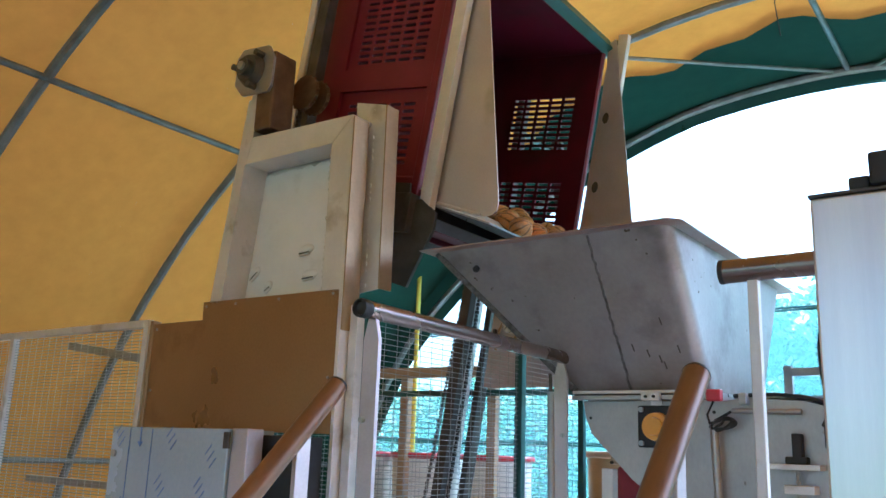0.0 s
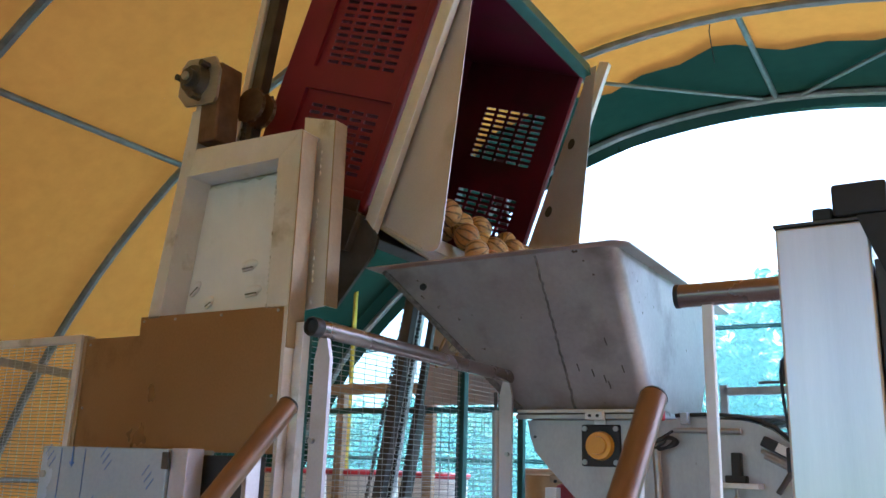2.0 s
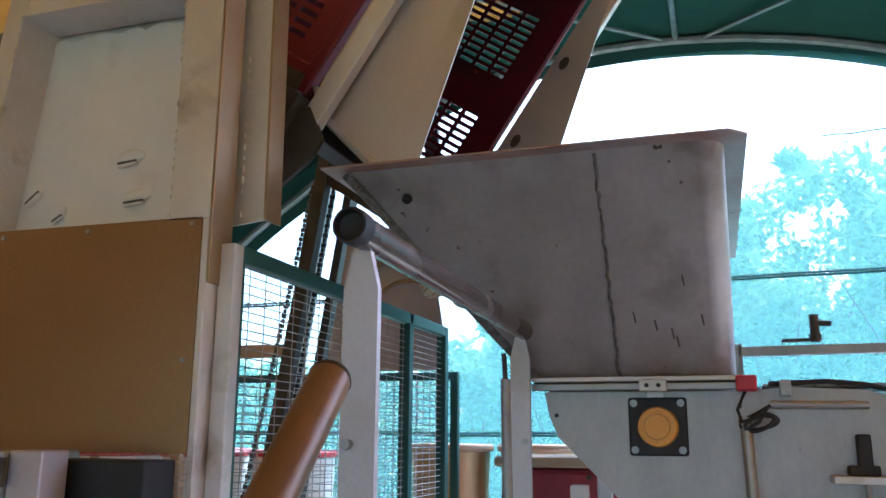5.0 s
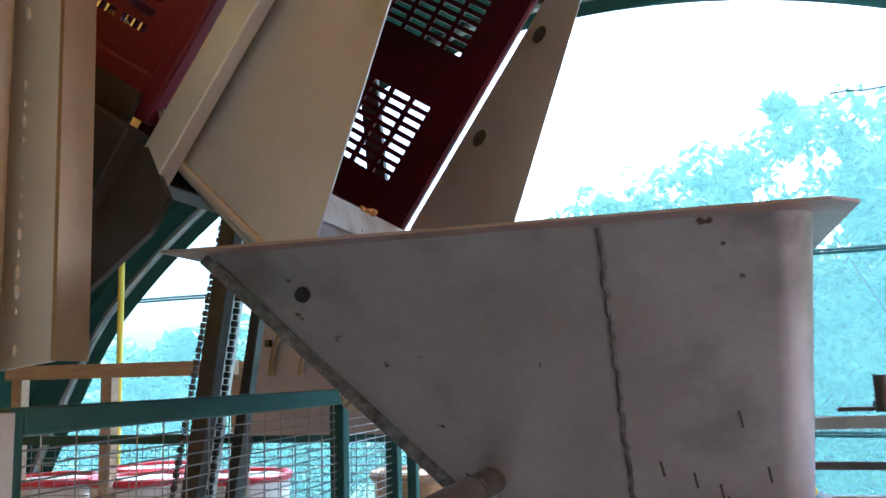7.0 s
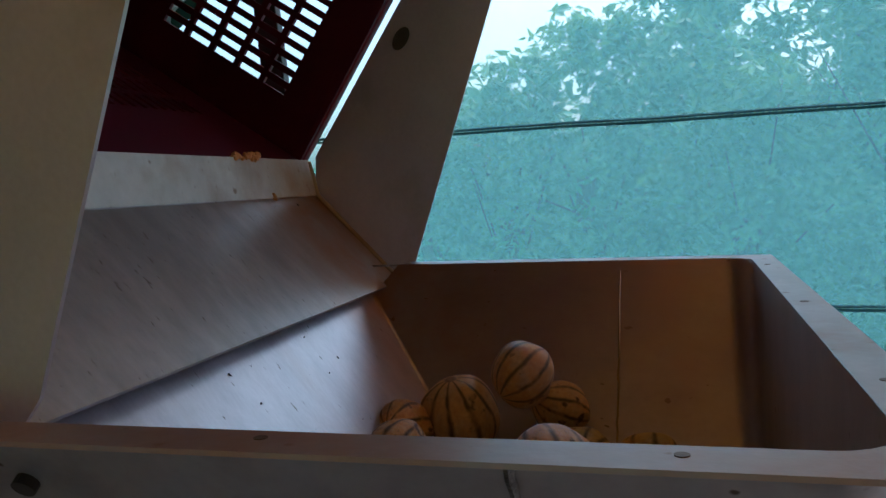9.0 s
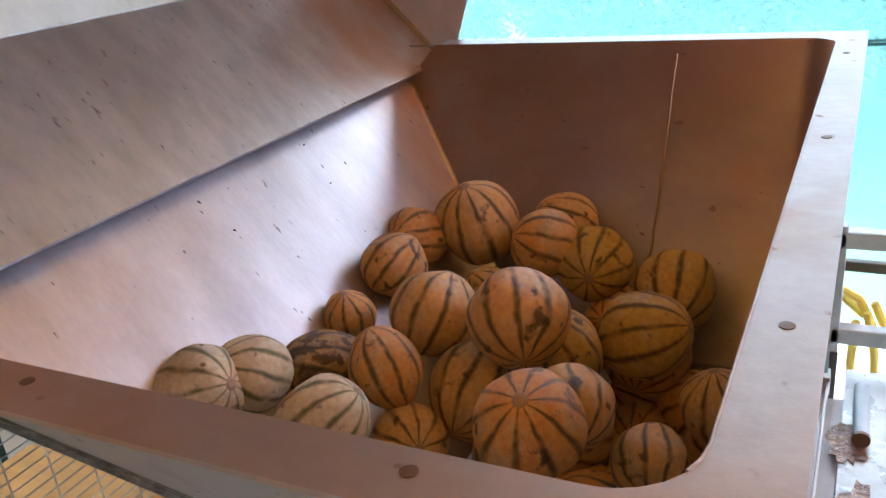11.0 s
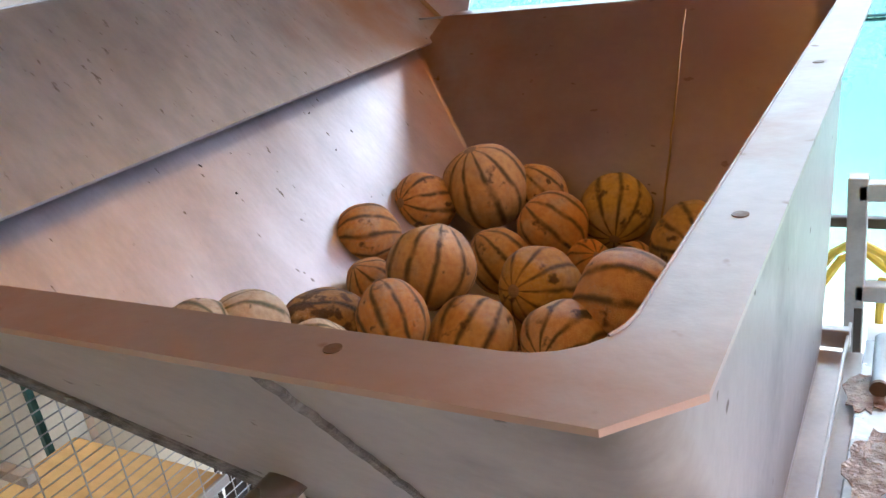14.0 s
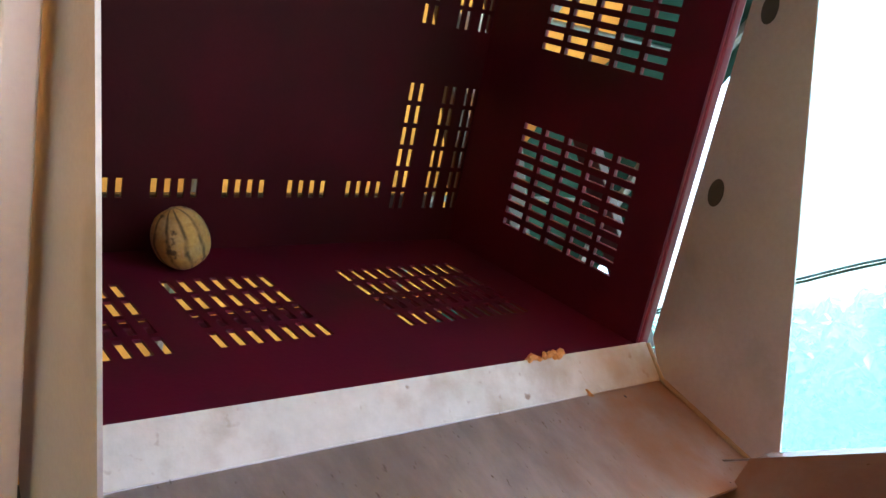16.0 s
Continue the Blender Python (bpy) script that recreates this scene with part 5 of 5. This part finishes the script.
for x, y, z, r, spin in ((0.056, 0.707, 2.235, 0.012, 30), (-0.055, 1.06, 2.354, 0.013, 110), (-0.057, 0.33, 2.356, 0.009, 70)):
    bm = B()
    ring = [(1.3, 0, 0.1), (0.7, 0.5, 0.35), (0.1, 0.62, 0.2), (-0.8, 0.4, 0.5), (-1.1, -0.2, 0.2), (-0.3, -0.55, 0.05), (0.6, -0.5, 0.4)]
    m = Matrix.Translation(loc(x, y, z)) @ pose(0, 0, 0, 0, 46, spin) @ Matrix.Diagonal((r, r, r, 1))
    mid = bm.verts.new(m @ Vector((0, 0, 0.05)))
    rim_v = [bm.verts.new(m @ Vector(q)) for q in ring]
    for k in range(len(ring)):
        bm.faces.new((mid, rim_v[k], rim_v[(k + 1) % len(ring)]))
    part("leaf_scrap", bm, PULP if r > 0.01 else RUSTY, car, "dry curled scrap of leaf")


def slotted(bm, origin, eu, ev, en, lu, lv, thick, blocks):
    """A plate lu by lv with real slots; blocks: (u0, u1, v0, v1, columns, rows)."""
    us, vs, holes = {0.0, lu}, {0.0, lv}, []
    for u0, u1, v0, v1, nu, nv in blocks:
        pu, pv = (u1 - u0) / nu, (v1 - v0) / nv
        for i in range(nu):
            for j in range(nv):
                holes.append((u0 + pu * (i + 0.10), u0 + pu * (i + 0.90), v0 + pv * (j + 0.25), v0 + pv * (j + 0.75)))
    for a, b, c, d in holes:
        us |= {round(a, 5), round(b, 5)}
        vs |= {round(c, 5), round(d, 5)}
    us, vs = sorted(us), sorted(vs)
    ui, vi = {u: i for i, u in enumerate(us)}, {v: i for i, v in enumerate(vs)}
    solid = np.ones((len(us) - 1, len(vs) - 1), bool)
    for a, b, c, d in holes:
        solid[ui[round(a, 5)]:ui[round(b, 5)], vi[round(c, 5)]:vi[round(d, 5)]] = False
    vert = {}

    def vt(i, j, k):
        if (i, j, k) not in vert:
            vert[i, j, k] = bm.verts.new(origin + eu * us[i] + ev * vs[j] + en * (thick * k))
        return vert[i, j, k]

    # join solid cells of one row into long faces where nothing interrupts them
    for i in range(len(us) - 1):
        for j in range(len(vs) - 1):
            if not solid[i, j]:
                continue
            for k in (0, 1):
                bm.faces.new((vt(i, j, k), vt(i + 1, j, k), vt(i + 1, j + 1, k), vt(i, j + 1, k)))
            for di, dj, a, b in ((-1, 0, (i, j), (i, j + 1)), (1, 0, (i + 1, j), (i + 1, j + 1)), (0, -1, (i, j), (i + 1, j)), (0, 1, (i, j + 1), (i + 1, j + 1))):
                ni, nj = i + di, j + dj
                if not (0 <= ni < len(us) - 1 and 0 <= nj < len(vs) - 1) or not solid[ni, nj]:
                    bm.faces.new((vt(*a, 0), vt(*b, 0), vt(*b, 1), vt(*a, 1)))


cr = thing("red_crate", "large dark red plastic harvest crate with slotted walls, tipped forward", "crate", PIV)
O = ORG - PIV
Yd = Vector((0, 1, 0))
Y0, LY, LU, DW = 0.11, 1.15, 1.02, 0.64
SIDE_SLOTS = [(0.10, 0.46, 0.105, 0.365, 5, 9), (0.10, 0.46, 0.52, 0.80, 5, 10)]
LONG_SLOTS = [(0.185, 0.485, a, b, 4, k) for a, b, k in ((0.04, 0.26, 7), (0.32, 0.55, 7), (0.70, 1.03, 10))]
for y, s in ((Y0, 1), (Y0 + LY, -1)):
    bm = B()
    slotted(bm, O + Yd * y, W, U, Yd * s, DW, LU, 0.006, SIDE_SLOTS)
    wall = part("side_wall", bm, RED, cr, "grimy wine-red inside of the wall, shade in the colour")
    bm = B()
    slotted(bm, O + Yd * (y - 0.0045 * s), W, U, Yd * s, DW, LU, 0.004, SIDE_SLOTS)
    part("outer_skin", bm, RED_LIT, wall, "red outside, its brighter light put into the colour")
for u in (0.0, LU - 0.006):
    bm = B()
    slotted(bm, O + Yd * Y0 + U * u, W, Yd, U, DW, LY, 0.006, LONG_SLOTS if u == 0.0 else [])
    part("side_wall", bm, RED, cr)
bm = B()
COLUMNS = [(a, b, c, d, 6, 2) for a, b in ((0.085, 0.40), (0.525, 0.84)) for c, d in ((0.93, 0.985), (1.03, 1.08), (1.098, 1.142))]
slotted(bm, O + Yd * Y0 + W * (DW - 0.006), U, Yd, W, LU, LY, 0.006, [(0.112, 0.162, a, a + 0.11, 1, 4) for a in (0.05, 0.20, 0.35, 0.50, 0.65, 0.80)] + COLUMNS)
part("base", bm, RED_DEEP, cr, "grimy crate bottom, deep shade put into the colour")
# raised rims and ribs round the outside
for u in (0.0, LU):
    for w in (0.012, 0.31, DW - 0.02):
        e = O + U * (u + (-0.012 if u == 0 else 0.012)) + W * w
        part("rib", beam(B(), e + Yd * (Y0 - 0.01), e + Yd * (Y0 + LY + 0.01), 0.022, 0.03, tuple(U)), RED, cr)
def wide_hole(a, b, c, d):
    """Block numbers that leave one hole from a to b and from c to d."""
    p, q = (b - a) / 0.8, (d - c) / 0.5
    return (a - 0.1 * p, a + 0.9 * p, c - 0.25 * q, c + 0.75 * q, 1, 1)


for y, s in ((Y0 - 0.0005, -1), (Y0 + LY + 0.0005, 1)):
    bm = B()
    slotted(bm, O + Yd * (y + 0.005 * s), W, U, Yd * s, DW, LU, 0.014, [wide_hole(0.055, 0.50, 0.08, 0.41), wide_hole(0.055, 0.50, 0.50, 0.86)])
    part("outer_frame", bm, RED_LIT, cr, "red outer frame, brighter light put into the colour")
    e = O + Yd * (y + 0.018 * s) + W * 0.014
    part("rim", beam(B(), e - U * 0.01, e + U * (LU + 0.01), 0.03, 0.035, tuple(W), 0.006), RED_LIT, cr)
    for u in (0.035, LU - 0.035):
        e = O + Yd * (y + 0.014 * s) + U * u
        part("corner_post", beam(B(), e + W * 0.03, e + W * DW, 0.022, 0.06, tuple(U), 0.008), RED_LIT, cr)


# ---- melons ----
def melon_mesh(name, material, seed, long=1.0):
    rng = random.Random(seed)
    bm = B()
    n_u, n_v = 40, 20
    rows = []
    for j in range(1, n_v):
        ph = math.pi * j / n_v
        ring = []
        for i in range(n_u):
            th = 2 * math.pi * i / n_u
            rib = 1 + 0.016 * (abs(math.sin(5 * th)) - 0.6) * math.sin(ph)
            lump = 1 + 0.10 * noise.noise((math.cos(th) * math.sin(ph) * 1.2 + seed, math.sin(th) * math.sin(ph) * 1.2, math.cos(ph) * 1.2))
            r = rib * lump
            ring.append(bm.verts.new((r * math.sin(ph) * math.cos(th), r * math.sin(ph) * math.sin(th), long * r * math.cos(ph))))
        rows.append(ring)
    for a, b in zip(rows, rows[1:]):
        for i in range(n_u):
            bm.faces.new((a[i], b[i], b[(i + 1) % n_u], a[(i + 1) % n_u]))
    for ring, s in ((rows[0], 1), (rows[-1], -1)):
        c = bm.verts.new((0, 0, s * long * 0.985))
        for i in range(n_u):
            bm.faces.new((ring[i], ring[(i + 1) % n_u], c))
    bmesh.ops.recalc_face_normals(bm, faces=bm.faces)
    me = bpy.data.meshes.new(name)
    bm.to_mesh(me)
    bm.free()
    me.polygons.foreach_set("use_smooth", [True] * len(me.polygons))
    me.materials.append(material)
    return me


RIPE_MESHES = [melon_mesh("melon", MELON, s, l) for s, l in ((1, 1.02), (2, 1.10), (3, 1.18), (4, 0.94))]
PALE_MESHES = [melon_mesh("melon", PALE, s, l) for s, l in ((5, 1.1), (6, 1.02))]
ROT_MESH = melon_mesh("melon", ROTTEN, 9, 1.08)
bm = rod(B(), (0, 0, 0.965), (0, 0, 1.0), 0.16, 14, 0.09)
bmesh.ops.recalc_face_normals(bm, faces=bm.faces)
STEM = bpy.data.meshes.new("stem_scar")
bm.to_mesh(STEM)
bm.free()
STEM.materials.append(TIMBER)
RIPE = "ripe orange-buff melon with dark green grooves, piled in the hopper"
melon_rng = random.Random(21)
TURNS = {}


def melon(x, y, z, r, label=RIPE, mesh=None):
    ob = new("melon", mesh or RIPE_MESHES[melon_rng.randrange(4)])
    e = [melon_rng.uniform(-70, 70), melon_rng.uniform(-70, 70), melon_rng.uniform(0, 360)]
    ob.scale = (r, r, r)
    ob.matrix_basis = pose(x, y, z, *e) @ Matrix.Diagonal((r, r, r, 1))
    TURNS[ob.name] = e
    st = new("stem_scar", STEM)
    st.parent = ob
    st.location = (0, 0, max(v.co.z for v in ob.data.vertices) - 0.99)
    tagged(ob, label, "melon", "melons in the hopper")
    return ob


STILL_ROW = [
    (0.350, 0.918, 1.960, 0.068), (0.263, 0.856, 1.950, 0.051), (0.427, 0.786, 1.890, 0.050), (0.606, 0.873, 1.860, 0.035),
    (0.505, 0.540, 1.893, 0.057), (0.460, 0.445, 1.870, 0.048), (0.508, 0.664, 1.855, 0.034), (0.730, 0.524, 1.850, 0.045), (0.780, 0.680, 1.835, 0.050),
]
PALE_ROW = [(0.290, 0.390, 1.968, 0.047), (0.254, 0.342, 1.970, 0.052), (0.433, 0.325, 1.972, 0.049), (0.150, 0.366, 1.990, 0.035)]
for q in STILL_ROW:
    melon(*q)
for q in PALE_ROW:
    melon(*q, "pale netted melon with a cracked rind lying on the hopper wall", PALE_MESHES[melon_rng.randrange(2)])
melon(0.318, 0.492, 1.915, 0.056, "rotten brown melon with a wet dark patch", ROT_MESH)
# the heap settles: radius, turn about two axes over the whole way, and the places in time
SETTLING = [
    (0.057, (40, 0), ((9.6, (0.569, 0.847, 1.910)), (10.2, (0.569, 0.847, 1.910)), (12.3, (0.543, 0.950, 1.954)), (12.7, (0.561, 0.945, 1.930)), (13.0, (0.561, 0.940, 1.918)))),
    (0.050, (0, 70), ((10.0, (0.294, 0.730, 1.957)), (12.5, (0.289, 0.733, 1.966)), (13.0, (0.287, 0.730, 1.965)), (13.4, (0.274, 0.720, 1.963)), (13.7, (0.254, 0.704, 1.958)), (14.0, (0.253, 0.702, 1.957)))),
    (0.037, (20, 20), ((10.0, (0.287, 0.601, 1.940)), (13.0, (0.305, 0.606, 1.930)), (14.0, (0.314, 0.610, 1.926)))),
    (0.055, (60, 10), ((10.2, (0.594, 0.666, 1.880)), (12.4, (0.530, 0.672, 1.922)), (13.0, (0.542, 0.670, 1.912)))),
    (0.039, (50, 0), ((10.2, (0.614, 0.833, 1.838)), (12.4, (0.551, 0.836, 1.870)))),
    (0.044, (0, 20), ((10.2, (0.418, 0.471, 1.953)), (12.4, (0.436, 0.478, 1.951)))),
    (0.050, (30, 40), ((10.2, (0.664, 0.484, 1.936)), (12.4, (0.622, 0.473, 1.936)), (13.0, (0.638, 0.476, 1.932)), (13.6, (0.660, 0.484, 1.930)), (14.0, (0.652, 0.487, 1.940)))),
    (0.056, (20, 60), ((10.2, (0.639, 0.364, 1.994)), (12.4, (0.685, 0.363, 1.977)), (13.0, (0.694, 0.363, 1.973)), (13.4, (0.712, 0.368, 1.966)), (13.7, (0.715, 0.372, 1.935)))),
    (0.061, (80, 80), ((10.2, (0.683, 0.739, 1.855)), (12.3, (0.614, 0.769, 1.954)), (12.5, (0.608, 0.760, 1.938)), (12.6, (0.616, 0.757, 1.928)), (12.7, (0.642, 0.757, 1.914)), (12.8, (0.682, 0.747, 1.878)), (12.9, (0.712, 0.739, 1.852)), (13.0, (0.727, 0.735, 1.840)))),
    (0.055, (90, 30), ((8.8, (0.469, 0.890, 2.044)), (9.5, (0.467, 0.893, 2.025)), (10.0, (0.485, 0.881, 1.976)), (10.2, (0.486, 0.878, 1.968)), (12.4, (0.481, 0.860, 1.932)), (13.0, (0.488, 0.857, 1.919)))),
    (0.060, (40, 20), ((10.2, (0.672, 0.859, 1.895)), (12.3, (0.711, 0.873, 1.911)), (12.7, (0.706, 0.871, 1.910)), (13.0, (0.699, 0.866, 1.902)))),
    (0.062, (150, 60), ((10.2, (0.561, 0.560, 1.995)), (12.3, (0.620, 0.543, 1.999)), (12.5, (0.641, 0.540, 1.978)), (12.7, (0.660, 0.544, 1.974)), (13.0, (0.692, 0.539, 1.950)), (13.2, (0.722, 0.540, 1.937)), (13.5, (0.718, 0.544, 1.947)), (14.0, (0.702, 0.550, 1.966)), (14.5, (0.680, 0.548, 1.976)))),
    (0.046, (30, 30), ((10.2, (0.520, 0.962, 1.968)), (12.4, (0.420, 0.972, 1.932)))),
    (0.060, (10, 0), ((10.2, (0.431, 0.600, 1.963)), (12.4, (0.425, 0.599, 1.965)))),
]
SETTLERS = [(melon(*way[0][1], r), spin, way) for r, spin, way in SETTLING]
for k in range(26):
    melon(melon_rng.uniform(0.47, 0.79), melon_rng.uniform(0.42, 0.87), 1.70 + 0.13 * melon_rng.random(), melon_rng.uniform(0.045, 0.056))
LAST = melon(0, 0, 0, 0.055, "single buff-brown melon remaining inside the tipped crate", RIPE_MESHES[2])
FALLERS = [melon(0, 0, 0, 0.052 + 0.003 * (k % 4), "ripe melon tumbling from the crate into the hopper") for k in range(21)]


# ---- what moves ----
TILT = ((0.0, 23.5), (0.5, 21.3), (1.0, 18.8), (1.5, 16.0), (2.0, 13.3), (2.5, 10.2), (3.0, 6.3), (3.5, 3.1), (4.2, 0.7), (4.7, 0.0), (16.0, 0.0))


def tilt_at(t):
    for (a, p), (b, q) in zip(TILT, TILT[1:]):
        if a <= t <= b:
            return p + (q - p) * (t - a) / (b - a)
    return 0.0


def carried(local, t, spin):
    m = pose(*PIV, 0, -tilt_at(t), 0) @ Matrix.Translation(local)
    return Matrix.Translation(m.translation) @ Euler([radians(s) for s in spin]).to_matrix().to_4x4()


def motions():
    rows = [(t, pose(*PIV, 0, -a, 0)) for t, a in TILT]
    walk(car, rows)
    walk(cr, rows)
    times = [k * 0.25 for k in range(20)] + [16.0]
    inside = ORG - PIV + W * 0.54 + U * 0.065
    walk(LAST, [(t, carried(inside + Vector((0, 0.50, 0)), t, (20, 30, 0))) for t in times])
    heap = ((0.045, 2.345), (-0.045, 2.465), (0.03, 2.455), (-0.135, 2.545), (-0.05, 2.565))
    for k, ob in enumerate(FALLERS):
        layer, n = (k * 5) // len(FALLERS), k % 5
        leave = 2.95 + 0.16 * layer + 0.04 * ((k * 3) % 5)
        y = 1.185 - 0.128 * n - 0.03 * (layer % 2)
        hx, hz = heap[layer]
        late = Vector((hx + 0.012 * ((k * 7) % 3), y, hz + 0.01 * ((k * 5) % 3))) - PIV
        early = late + W * 0.07 + (U * -0.02 if layer < 2 else U * -0.06)
        lip = Vector((0.155, y, 2.235)) - PIV
        home = Vector((0.50 + 0.06 * (k % 4), 0.55 + 0.055 * (k % 5), 1.70))
        path = []
        for t in [0.1 * i for i in range(0, 52)] + [16.0]:
            spin = (15 * k, 40 + 8 * min(t, leave), 20 * k)
            if t <= leave:
                path.append((t, carried(early.lerp(late, min(t / 2.6, 1.0)), t, spin)))
            else:
                f = (t - leave) / 0.28
                spin = (15 * k, 40 + 8 * leave + min(t - leave, 0.6) * 300, 20 * k)
                if f < 1:
                    path.append((t, carried(late.lerp(lip, f * f), t, spin)))
                else:
                    g = min((t - leave - 0.28) / 0.35, 1.0)
                    a = carried(lip, leave + 0.28, spin).translation
                    p = a.lerp(home, g)
                    p.z = a.z + (home.z - a.z) * g * g
                    path.append((t, Matrix.Translation(p) @ Euler([radians(q) for q in spin]).to_matrix().to_4x4()))
        walk(ob, path)
    for ob, spin, way in SETTLERS:
        e, n = TURNS[ob.name], len(way) - 1
        rows = [(t, pose(*p, e[0] + spin[0] * k / n, e[1] + spin[1] * k / n, e[2])) for k, (t, p) in enumerate(way)]
        walk(ob, [(0.0, rows[0][1])] + rows + [(16.0, rows[-1][1])])


motions()
